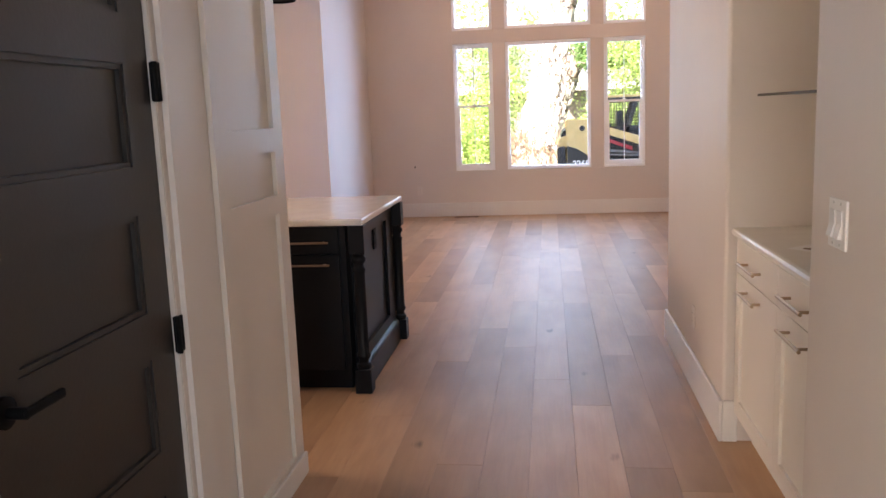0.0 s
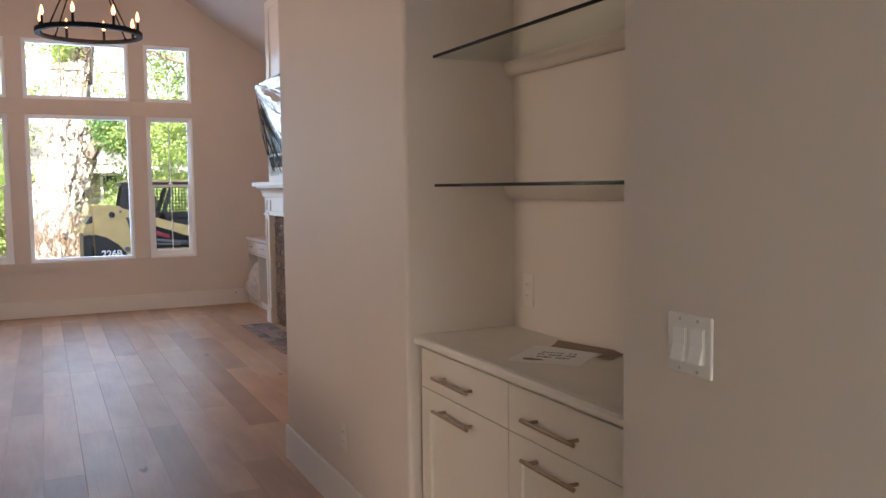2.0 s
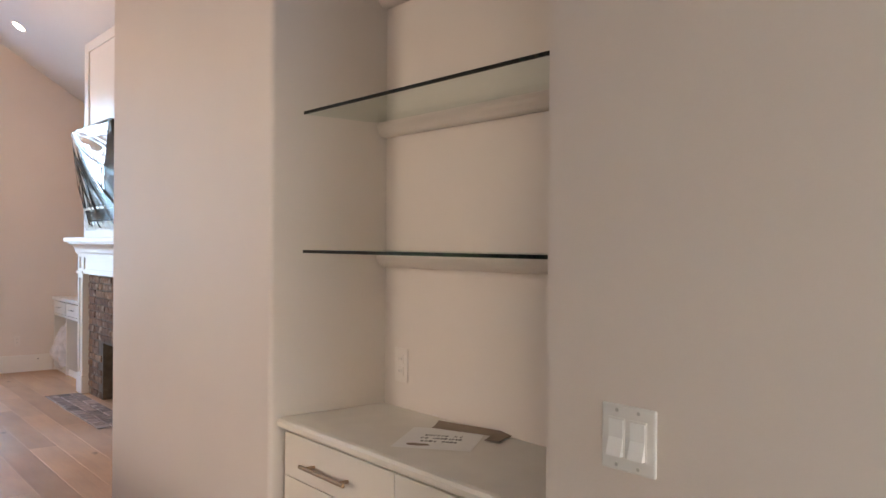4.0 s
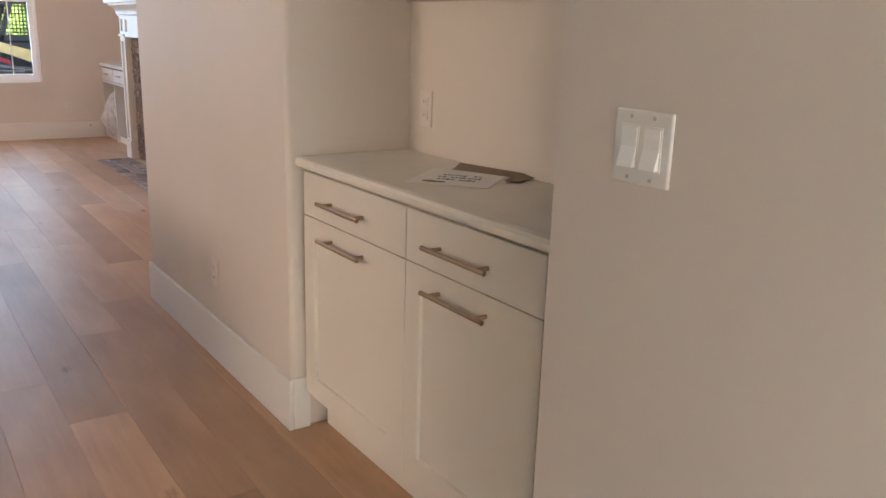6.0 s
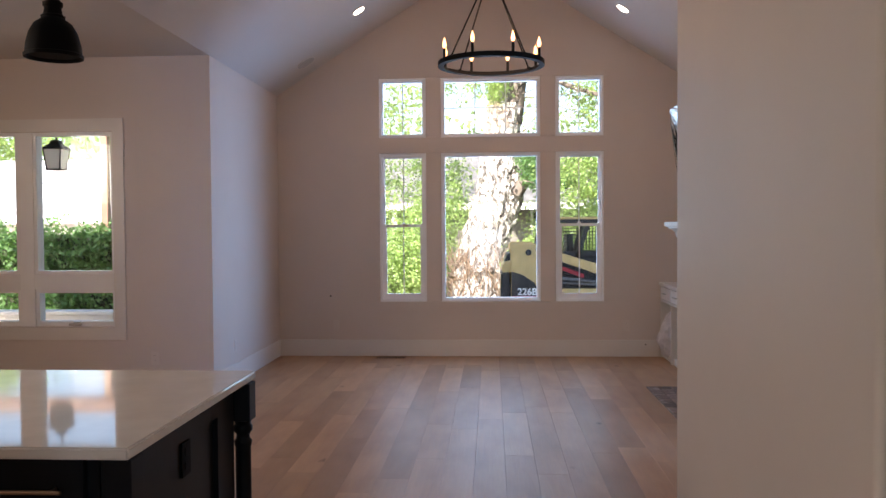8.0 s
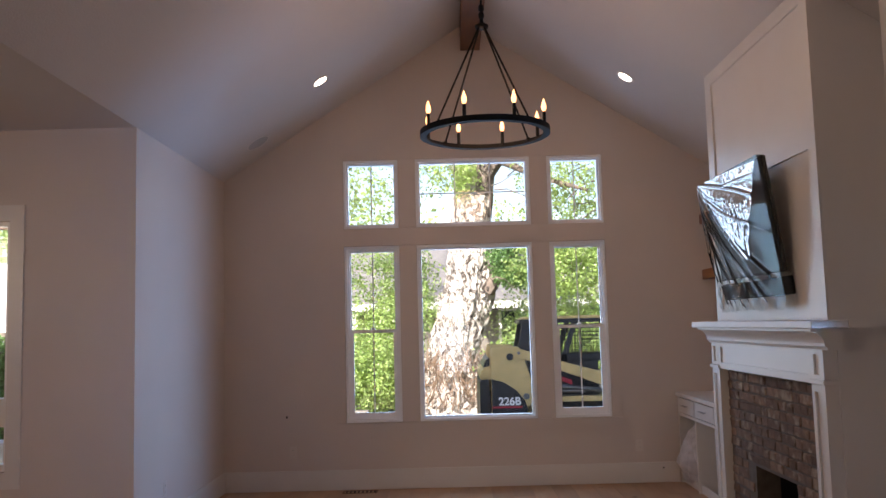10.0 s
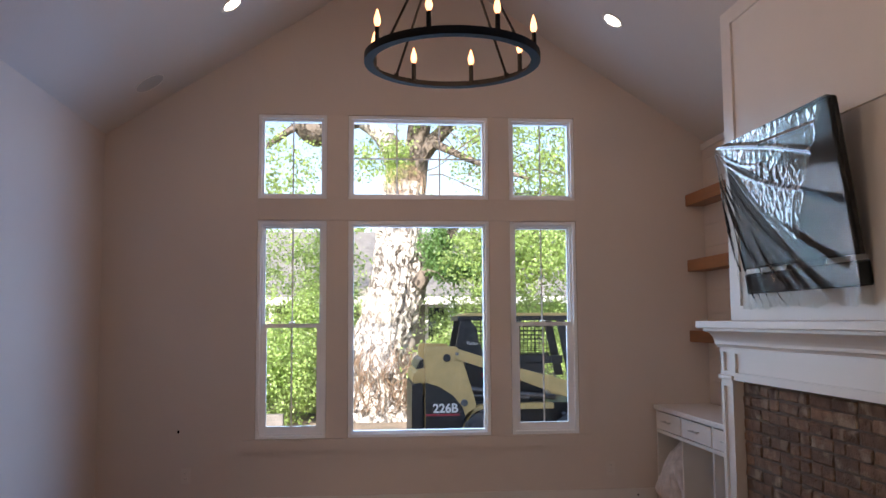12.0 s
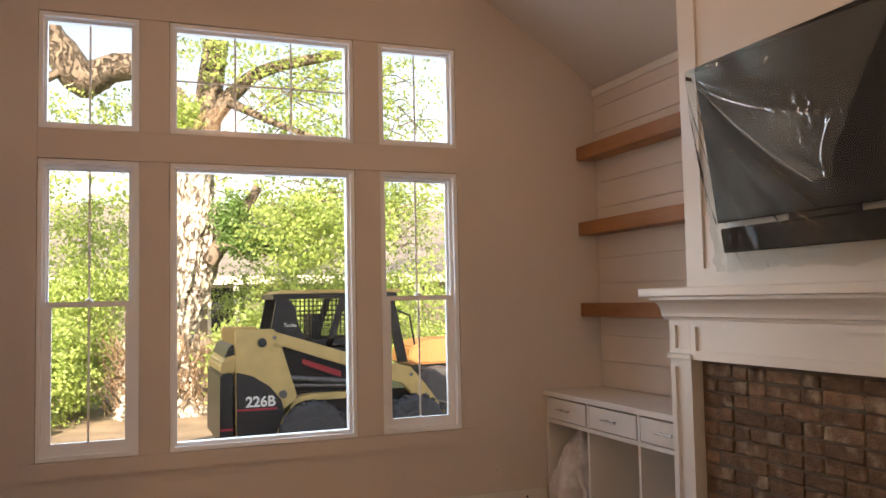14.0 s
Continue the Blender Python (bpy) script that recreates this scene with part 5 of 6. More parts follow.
def bark_mat(name, plate_c, crack_c, scale):
    """Furrowed bark: long plates with dark cracks between them."""
    m = mat(name, plate_c, 0.92, var=0.35, scale=5)
    n, l = m.node_tree.nodes, m.node_tree.links
    b = n["Principled BSDF"]
    old = b.inputs["Base Color"].links[0].from_socket
    tc = n.new("ShaderNodeTexCoord")
    nz = n.new("ShaderNodeTexNoise")
    nz.inputs["Scale"].default_value, nz.inputs["Detail"].default_value = 2.5, 5
    sc = n.new("ShaderNodeVectorMath")
    sc.operation = 'SCALE'
    sc.inputs["Scale"].default_value = 0.55
    ad = n.new("ShaderNodeVectorMath")
    ad.operation = 'ADD'
    mp = n.new("ShaderNodeMapping")
    mp.inputs["Scale"].default_value = (scale, scale, scale * 0.3)
    vo = n.new("ShaderNodeTexNoise")
    vo.inputs["Scale"].default_value, vo.inputs["Detail"].default_value, vo.inputs["Roughness"].default_value = 1.0, 7, 0.62
    vo.inputs["Distortion"].default_value = 0.9
    l.new(tc.outputs["Object"], nz.inputs["Vector"])
    l.new(nz.outputs["Color"], sc.inputs[0])
    l.new(tc.outputs["Object"], ad.inputs[0])
    l.new(sc.outputs["Vector"], ad.inputs[1])
    l.new(ad.outputs["Vector"], mp.inputs["Vector"])
    l.new(mp.outputs["Vector"], vo.inputs["Vector"])
    mr = n.new("ShaderNodeMapRange")
    mr.inputs["From Min"].default_value, mr.inputs["From Max"].default_value = 0.355, 0.50
    l.new(vo.outputs["Fac"], mr.inputs["Value"])
    mx = n.new("ShaderNodeMixRGB")
    mx.inputs["Color1"].default_value = (*crack_c, 1)
    l.new(mr.outputs["Result"], mx.inputs["Fac"])
    l.new(old, mx.inputs["Color2"])
    l.new(mx.outputs["Color"], b.inputs["Base Color"])
    bp = n.new("ShaderNodeBump")
    bp.inputs["Strength"].default_value, bp.inputs["Distance"].default_value = 1.0, 0.10
    l.new(mr.outputs["Result"], bp.inputs["Height"])
    l.new(bp.outputs["Normal"], b.inputs["Normal"])
    return m


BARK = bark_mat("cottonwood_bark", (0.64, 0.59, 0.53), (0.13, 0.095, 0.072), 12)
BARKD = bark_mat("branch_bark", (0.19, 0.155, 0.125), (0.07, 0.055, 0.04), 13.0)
CATY = mat("machine_yellow", (0.62, 0.45, 0.19), 0.4, var=0.14, scale=6, bump=0.05, bscale=30)
MBLACK = mat("machine_black", (0.018, 0.019, 0.022), 0.4, var=0.25, scale=8)
TYRE = mat("tyre_rubber", (0.075, 0.077, 0.085), 0.8, var=0.3, scale=18, bump=0.4, bscale=40)
RED = mat("stripe_red", (0.42, 0.03, 0.05), 0.45)
LETTER = mat("white_decal", (0.82, 0.82, 0.82), 0.5)
STEEL = mat("worn_steel", (0.20, 0.20, 0.21), 0.45, metal=0.8, var=0.3, scale=20)
ORANGE = mat("faded_orange_paint", (0.42, 0.20, 0.08), 0.5, var=0.1)
STUCCO = mat("neighbour_siding", (0.22, 0.20, 0.17), 0.8, var=0.1, scale=3, bump=0.2, bscale=20)
ROOFING = mat("neighbour_shingles", (0.22, 0.21, 0.20), 0.9, var=0.3, scale=7, bump=0.6, bscale=30, stretch=(0.6, 2, 2))
WHITEROOF = mat("sunlit_white_roof", (0.86, 0.85, 0.83), 0.5, var=0.05, scale=2)
DARKGLASS = mat("dark_window", (0.03, 0.035, 0.04), 0.1, spec=0.6)
POSTWOOD = wood_mat("cedar_post", (0.30, 0.17, 0.11), (0.20, 0.11, 0.07), 0.6, rnd=0.1, knots=False)

gm = bmesh.new()
bmesh.ops.create_grid(gm, x_segments=60, y_segments=60, size=40)
for v in gm.verts:
    v.co = Vector((v.co.x, v.co.y + 20, -0.4 + (0.05 * noise.noise(v.co * 0.35) + 0.03 * noise.noise(v.co * 1.3)) * (1 if v.co.length < 35 else 0)))
ring_v = [gm.verts.new(p) for p in ((-900, -880, -0.4), (900, -880, -0.4), (900, 920, -0.4), (-900, 920, -0.4))]
inner_v = [v for v in gm.verts if v not in ring_v]
cor = [min(inner_v, key=lambda v: (v.co.x * sx + (v.co.y - 20) * sy)) for sx, sy in ((1, 1), (-1, 1), (-1, -1), (1, -1))]
for i in range(4):
    j = (i + 1) % 4
    gm.faces.new((ring_v[i], ring_v[j], cor[j], cor[i]))
structure("ground", gm, SOIL, "bare dusty yard with dry soil", "ground")


def leaf_cloud(blobs, count, size, seed, clump=0.13):
    """Small folded leaves in drooping sprays, the sprays scattered in ellipsoids (centre, radii, weight)."""
    rng = np.random.default_rng(seed)
    per = 26
    k = count // per + 1
    w = np.array([b[2] for b in blobs], float)
    pick = rng.choice(len(blobs), k, p=w / w.sum())
    cen = np.array([b[0] for b in blobs], float)[pick]
    rad = np.array([b[1] for b in blobs], float)[pick]
    d = rng.normal(size=(k, 3))
    d /= np.linalg.norm(d, axis=1)[:, None]
    spray = cen + d * rng.uniform(0.1, 1.0, (k, 1)) ** 0.45 * rad
    way = rng.normal(size=(k, 3)) * (1, 1, 0.5) + (0, 0, -0.3)
    way /= np.linalg.norm(way, axis=1)[:, None]
    p = np.repeat(spray, per, axis=0)[:count] + np.repeat(way, per, axis=0)[:count] * rng.uniform(-2.2, 2.2, (count, 1)) * clump + rng.normal(size=(count, 3)) * clump * 0.55
    a = rng.normal(size=(count, 3)) + (0, 0, -0.4)
    a /= np.linalg.norm(a, axis=1)[:, None]
    c = np.cross(a, rng.normal(size=(count, 3)))
    c /= np.linalg.norm(c, axis=1)[:, None]
    nrm = np.cross(a, c)
    s = size * rng.uniform(0.6, 1.35, (count, 1))
    v = np.stack([p, p + a * s * 0.5 + c * s * 0.34 + nrm * s * 0.08, p + a * s, p + a * s * 0.5 - c * s * 0.34 + nrm * s * 0.08], axis=1).reshape(-1, 3)
    v[:, 2] = np.maximum(v[:, 2], -0.38)
    f = (np.arange(count)[:, None] * 4 + np.array([[0, 1, 2, 3]]))
    me = bpy.data.meshes.new("leaves")
    me.from_pydata(v.tolist(), [], f.tolist())
    return me


def leaves(name, blobs, count, size, seed, material, parent=None, label="", category="", clump=0.13):
    me = leaf_cloud(blobs, count, size, seed, clump)
    me.materials.append(material)
    ob = new(name, me)
    if parent:
        ob.parent = parent
        ob.matrix_parent_inverse = parent.matrix_basis.inverted()
        ob["label"] = label
    else:
        tagged(ob, label, category, kind="stuff")
    return ob


def limb(points, seg=18, rough=0.05, seed=0, steps=7, bark=0.0):
    """A tapered, gnarled limb through (x, y, z, radius) points."""
    bm = bmesh.new()
    P = [Vector(p[:3]) for p in points]
    R = [p[3] for p in points]
    fine, fr_ = [], []
    for i in range(len(P) - 1):
        k = steps
        for j in range(k):
            t = j / k
            p0, p1, p2, p3 = P[max(i - 1, 0)], P[i], P[i + 1], P[min(i + 2, len(P) - 1)]
            fine.append(0.5 * ((2 * p1) + (p2 - p0) * t + (2 * p0 - 5 * p1 + 4 * p2 - p3) * t * t + (3 * p1 - p0 - 3 * p2 + p3) * t ** 3))
            fr_.append(R[i] * (1 - t) + R[i + 1] * t)
    fine.append(P[-1])
    fr_.append(R[-1])
    rings = []
    for i, (p, r) in enumerate(zip(fine, fr_)):
        d = (fine[min(i + 1, len(fine) - 1)] - fine[max(i - 1, 0)]).normalized()
        u = d.cross(Vector((0.13, 1, 0.07))).normalized()
        w = d.cross(u)
        rg = []
        for j in range(seg):
            a = 2 * math.pi * j / seg
            q = u * math.cos(a) + w * math.sin(a)
            f = 1 + rough * 1.6 * noise.noise(q * 1.7 + p * 0.7 + Vector((seed, 0, 0))) + rough * 1.5 * abs(noise.noise(q * 6 + p * Vector((1, 1, 0.5)).x * 0.8 + Vector((0, seed, p.z * 0.6))))
            lift = 0.0
            if bark:
                c = p + q * r
                c = Vector((c.x * 4.6, c.y * 4.6, c.z * 2.5)) + 0.8 * noise.noise_vector(c * 1.6)
                lift = bark * (min(1.0, abs(noise.noise(c)) / 0.17) + 0.4 * min(1.0, abs(noise.noise(c * 2.7)) / 0.2) - 0.8)
            rg.append(bm.verts.new(p + q * (r * f + lift)))
        rings.append(rg)
    for A, B in zip(rings, rings[1:]):
        for j in range(seg):
            bm.faces.new((A[j], A[(j + 1) % seg], B[(j + 1) % seg], B[j]))
    bm.faces.new(rings[0][::-1])
    bm.faces.new(rings[-1])
    return bm


# the big cottonwood
tree = thing("tree", (-0.7, 22, -0.4), "huge old tree with pale furrowed bark and fresh green leaves", "tree")
TY = 22.0
part("trunk", limb([(-0.88, TY, -0.5, 0.95), (-0.90, TY, 0.0, 0.60), (-0.86, TY, 0.9, 0.48), (-0.72, TY, 1.6, 0.47), (-0.56, TY, 2.1, 0.49), (-0.46, TY, 2.8, 0.43), (-0.42, TY, 3.6, 0.36), (-0.34, TY, 4.3, 0.38)],
     150, 0.14, 1, 26, 0.055), BARK, tree, "pale furrowed leaning trunk", True)
for i, pts in enumerate((
        [(-0.42, TY, 3.9, 0.30), (-0.55, TY, 4.9, 0.22), (-0.95, TY, 5.45, 0.19), (-1.35, TY, 5.68, 0.2)],
        [(-1.25, TY, 5.64, 0.2), (-1.7, TY, 5.56, 0.24), (-2.13, TY, 5.36, 0.30), (-2.45, TY, 5.72, 0.28), (-2.8, TY - 0.1, 6.3, 0.24), (-3.3, TY - 0.3, 8.2, 0.14)],
        [(-0.30, TY, 3.9, 0.33), (-0.15, TY + 0.1, 4.6, 0.26), (0.0, TY + 0.1, 5.8, 0.22), (0.2, TY + 0.2, 7.5, 0.22), (0.4, TY, 9.5, 0.14)],
        [(-0.1, TY, 4.7, 0.18), (0.42, TY - 0.1, 5.35, 0.14), (1.0, TY - 0.4, 5.7, 0.10), (2.8, TY - 0.5, 6.2, 0.07)],
        [(-0.1, TY - 0.3, 2.2, 0.16), (0.35, TY - 0.5, 2.9, 0.12), (0.7, TY - 0.6, 3.5, 0.07)],
        [(-2.3, TY, 5.6, 0.09), (-2.9, TY - 0.3, 5.1, 0.06), (-3.4, TY - 0.6, 4.6, 0.03)],
        [(0.1, TY, 5.2, 0.1), (1.0, TY - 0.8, 4.6, 0.06), (2.0, TY - 1.2, 4.2, 0.03)])):
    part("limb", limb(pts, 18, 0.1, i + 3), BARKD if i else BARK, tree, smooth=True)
leaves("crown", [((-0.6, 22, 10.5), (4.5, 3.5, 2.6), 2.2), ((2.0, 21.6, 5.0), (1.5, 1.2, 1.3), 1.5), ((-3.2, 21, 4.4), (1.5, 1.2, 0.9), 0.45), ((0.2, 21.4, 5.9), (0.9, 0.5, 0.5), 0.2), ((-0.55, 21.45, 4.65), (0.22, 0.2, 0.45), 0.22),
       ((-4.5, 21, 8.6), (2.2, 1.5, 1.3), 0.4), ((3.6, 21, 6.6), (1.8, 1.5, 1.3), 0.5), ((2.6, 22.5, 3.6), (1.8, 1.0, 1.0), 1.2), ((-1.4, 22.5, 4.9), (0.8, 0.6, 0.5), 0.2), ((5.4, 24, 5.8), (1.8, 1.0, 2.0), 0.6), ((1.7, 21.0, 2.7), (1.4, 0.7, 0.7), 1.2)], 42000, 0.072, 3, LEAF, tree, "fresh light green leaves")
leaves("ivy", [((0.25, 21.4, 3.0), (0.30, 0.3, 0.42), 3), ((0.45, 21.3, 2.5), (0.42, 0.3, 0.28), 2), ((0.85, 21.4, 2.5), (0.4, 0.3, 0.2), 0.7)], 6000, 0.06, 4, LEAFD, tree, "dark green ivy on a burl", clump=0.07)
# dry twigs and vines at the foot of the trunk
tw = bmesh.new()
rt = random.Random(9)
for i in range(420):
    a = rt.uniform(math.pi * 0.95, math.pi * 2.05)
    r0 = rt.uniform(0.7, 1.1)
    p = Vector((-0.8 + r0 * math.cos(a) + rt.uniform(-0.1, 0.3), TY + 0.8 * r0 * math.sin(a), rt.uniform(-0.4, 0.7)))
    q = p + Vector((rt.uniform(-0.35, 0.35), rt.uniform(-0.3, 0.1), rt.uniform(0.1, 0.6)))
    tube(p, q, rt.uniform(0.006, 0.016), 5, 0.004, tw)
TWIG = mat("dry_twigs", (0.24, 0.165, 0.11), 0.9, var=0.3, scale=8)
solid("dry_brush", tw, TWIG, "tangle of dry twigs at the foot of the tree", "brush", kind="stuff")

# thin drooping branches in the crown and dead stems in the shrubs
br = bmesh.new()
for i in range(90):
    p = Vector((rt.uniform(-0.1, 3.4), TY - 0.5 + rt.uniform(-0.6, 0.4), rt.uniform(2.4, 5.6)))
    d = Vector((rt.uniform(0.3, 1.0), rt.uniform(-0.3, 0.3), rt.uniform(-0.5, 0.7)))
    for k in range(3):
        q = p + d * rt.uniform(0.3, 0.5)
        tube(p, q, 0.016 - 0.004 * k, 5, 0.012 - 0.004 * k, br)
        p, d = q, d + Vector((rt.uniform(-0.2, 0.2), 0, rt.uniform(-0.45, 0.2)))
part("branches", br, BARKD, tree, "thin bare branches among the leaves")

# bushes and hedges
leaves("bush", [((-3.4, 21, 0.5), (1.5, 1.0, 1.1), 3), ((-2.3, 22.5, 0.9), (0.8, 0.8, 1.3), 2), ((-4.4, 23, 1.8), (1.8, 1.0, 1.6), 1.8), ((-3.0, 24, 2.8), (1.5, 1, 1.0), 0.7), ((-5.5, 22, 0.8), (1.5, 1, 1.4), 2), ((-1.9, 23.5, 2.4), (0.8, 0.7, 1.2), 0.7), ((-3.6, 24.5, 4.0), (1.5, 1, 0.9), 0.3)],
       52000, 0.068, 21, LEAF, None, "tall loose green bushes in full sun beside the yard", "bush")
leaves("shrub", [((0.6, 20.6, 0.6), (0.8, 0.6, 0.7), 2), ((1.2, 21, 1.0), (1.0, 0.6, 0.6), 2), ((2.6, 22, 1.1), (1.4, 0.8, 0.9), 2), ((4.2, 22, 1.2), (1.6, 1, 1.2), 2), ((0.4, 20.4, 0.0), (0.4, 0.4, 0.5), 1), ((6.2, 22, 1.6), (2, 1, 1.6), 2), ((4.6, 24, 3.4), (2.2, 1, 1.2), 1.0), ((1.9, 25, 1.7), (2.0, 0.8, 0.8), 2), ((-1.5, 25.5, 1.7), (1.6, 0.8, 0.9), 1), ((1.6, 24, 3.0), (1.2, 1, 0.9), 1.2)],
       54000, 0.068, 22, LEAF, None, "sunlit green shrubs behind the parked loader", "shrub")
leaves("far_trees", [((x_, 46 + 3 * math.sin(x_), 3.5 + 1.5 * math.sin(x_ * 0.7)), (3.5, 2, 4.5), 1) for x_ in range(-30, 34, 4)], 14000, 0.3, 23, LEAF, None, "row of green trees beyond the neighbour's house", "trees", 0.6)
HEDGEC = [((x_, 13.9 + 0.1 * math.sin(x_ * 3), z_), (0.5, 0.34, 0.42), 1) for x_ in [-9.4 + 0.4 * i for i in range(13)] for z_ in (0.05, 0.6, 1.2)]
leaves("hedge", HEDGEC, 52000, 0.062, 24, LEAFD, None, "clipped dense green hedge outside the kitchen window", "hedge", 0.06)
# near-black box behind the leaves: the hedge's inner shade, put in as colour
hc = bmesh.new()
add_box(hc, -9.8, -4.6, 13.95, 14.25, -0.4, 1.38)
part("hedge_core", hc, mat("hedge_inner_shade", (0.03, 0.035, 0.018), 0.9, var=0.4, scale=9), None)
tagged(bpy.data.objects["hedge_core"], "dark box standing in for shade inside the clipped hedge", "hedge", kind="stuff")

# neighbour's house behind the trees
nb = thing("neighbour_house", (2, 31, -0.4), "low grey house with a pale fascia and shingled roof", "house")
part("wall", boxes((-9, 12, 30, 38, -0.4, 2.0)), STUCCO, nb)
part("roof", extrude_profile([(29.2, 2.0), (29.2, 2.12), (34, 4.6), (38.8, 2.12), (38.8, 2.0)], 'x', -9.6, 12.6), ROOFING, nb)
part("fascia", boxes((-9.6, 12.6, 29.12, 29.19, 1.98, 2.2)), WHITEROOF, nb, "pale painted fascia")
for x_ in (-3.9, 1.22, 6.3):
    part("porch_post", boxes((x_, x_ + 0.15, 29.22, 29.37, -0.4, 1.99)), WHITEROOF, nb, "white porch post")
for x_ in (0.7, 5.2, -5.0):
    w = part("window", boxes((x_, x_ + 0.9, 29.94, 29.99, 0.7, 1.9)), DARKGLASS, nb)
    part("frame", boxes((x_ - 0.09, x_, 29.92, 29.99, 0.62, 1.98), (x_ + 0.9, x_ + 0.99, 29.92, 29.99, 0.62, 1.98), (x_, x_ + 0.9, 29.92, 29.99, 0.62, 0.7), (x_, x_ + 0.9, 29.92, 29.99, 1.9, 1.98)), TRIM, w)
cw = thing("garden_wall", (-3.6, 20.0, -0.4), "low pale concrete garden wall", "wall")
for i in range(4):
    part("block", box(-5.0 + i * 0.62, -4.39 + i * 0.62, 19.9, 20.1, -0.4, -0.08, 0.01), mat("concrete_block", (0.24, 0.22, 0.20), 0.9, var=0.15, scale=8, bump=0.4) if i == 0 else bpy.data.materials["concrete_block"], cw)
# house with a pale sunlit roof seen from the kitchen
wh = thing("white_house", (-13, 26, -0.4), "neighbouring building with a bright white sloping roof", "house")
part("wall", boxes((-22, -7.5, 24, 30, -0.4, 1.6)), WHITEROOF, wh)
part("roof", extrude_profile([(23.2, 1.6), (23.2, 1.75), (27, 3.55), (30.8, 1.75), (30.8, 1.6)], 'x', -22.5, -7.0), WHITEROOF, wh)
for x_, y_, z_ in ((-11.2, 25.8, 2.95), (-13.4, 25.2, 2.65)):
    part("vent_pipe", tube((x_, y_, z_), (x_, y_, z_ + 0.4), 0.05), STEEL, wh)
# porch outside the kitchen
pp = solid("porch_post", box(-6.60, -6.49, 14.86, 14.97, -0.4, 2.93, 0.008), POSTWOOD, "reddish cedar post standing behind the hedge", "post")
structure("porch_beam", boxes((-8.5, -5.0, 14.82, 15.01, 2.94, 3.15)), POSTWOOD, "cedar beam on the post behind the hedge", "beam")
rail = thing("porch_ledge", (-6.4, 12.4, -0.4), "low white painted ledge in front of the hedge", "ledge")
part("ledge_wall", box(-9.0, -4.4, 12.32, 12.48, -0.4, 0.42, 0.006), TRIM, rail)
part("coping", box(-9.0, -4.4, 12.28, 12.52, 0.421, 0.47, 0.008), TRIM, rail)
leaves("hillside_trees", [((x_, 40 + 2 * math.sin(x_ * 1.3), 5.2 + 0.8 * math.sin(x_)), (2.6, 2, 2.6), 1) for x_ in range(-30, -12, 3)], 16000, 0.2, 31, LEAF, None, "green treetops beyond the white roof", "trees", 0.35)
ln = thing("hanging_lantern", (-4.795, 10.3, 2.02), "black metal porch lantern with frosted panes", "lantern")
LM = Matrix.Translation((-4.795, 10.3, 2.02))
def taper(w0, w1, z0, z1, m):
    bm = bmesh.new()
    A = [bm.verts.new(m @ Vector((sx * w0, sy * w0, z0))) for sx, sy in ((-1, -1), (1, -1), (1, 1), (-1, 1))]
    B = [bm.verts.new(m @ Vector((sx * w1, sy * w1, z1))) for sx, sy in ((-1, -1), (1, -1), (1, 1), (-1, 1))]
    for i in range(4):
        bm.faces.new((A[i], A[(i + 1) % 4], B[(i + 1) % 4], B[i]))
    bm.faces.new(A[::-1])
    bm.faces.new(B)
    return bm
part("pane", taper(0.062, 0.082, 0.012, 0.195, LM), mat("frosted_glass", (0.75, 0.76, 0.74), 0.4), ln, "frosted lantern pane")
part("base", taper(0.07, 0.07, 0.0, 0.012, LM), MATTEBLACK, ln)
part("roof", taper(0.108, 0.04, 0.196, 0.255, LM), MATTEBLACK, ln)
part("cap", taper(0.045, 0.035, 0.256, 0.285, LM), MATTEBLACK, ln)
for sx, sy in ((-1, -1), (1, -1), (1, 1), (-1, 1)):
    part("corner_bar", tube(LM @ Vector((sx * 0.064, sy * 0.064, 0.012)), LM @ Vector((sx * 0.084, sy * 0.084, 0.196)), 0.006, 6), MATTEBLACK, ln)
part("stem", tube(LM @ Vector((0, 0, 0.285)), (-4.795, 10.3, ZC - 0.001), 0.008), MATTEBLACK, ln)

# ---- skid-steer loader parked in the yard ----
ld = thing("skid_steer_loader", (0.7, 16.75, -0.4), "yellow and black skid-steer loader parked in the yard", "loader")
N, Fy = 16.0, 17.5     # near and far sides
GZ = -0.4


def plate(pts, y0, y1, bev=0.012):
    bm = extrude_profile(pts, 'y', y0, y1)
    bmesh.ops.bevel(bm, geom=bm.edges[:], offset=bev, segments=2, affect='EDGES')
    return bm


part("chassis", plate([(-0.5, -0.05), (1.9, -0.05), (1.95, 0.42), (0.3, 0.45), (-0.5, 0.45)], N + 0.18, Fy - 0.18), MBLACK, ld, "black lower body")
part("engine_cover", plate([(-0.51, 0.70), (-0.39, 0.70), (-0.10, 0.70), (-0.10, 0.92), (-0.40, 0.90), (-0.48, 0.85), (-0.51, 0.80)], N + 0.05, Fy - 0.05, 0.02), CATY, ld, "yellow engine hood")
part("rear_door", plate([(-0.53, -0.06), (-0.385, -0.06), (-0.385, 0.715), (-0.52, 0.70)], N + 0.02, Fy - 0.02, 0.02), MBLACK, ld, "black rear door")
part("door_stripe", boxes((-0.528, -0.39, N + 0.017, N + 0.0195, 0.10, 0.125)), RED, ld)
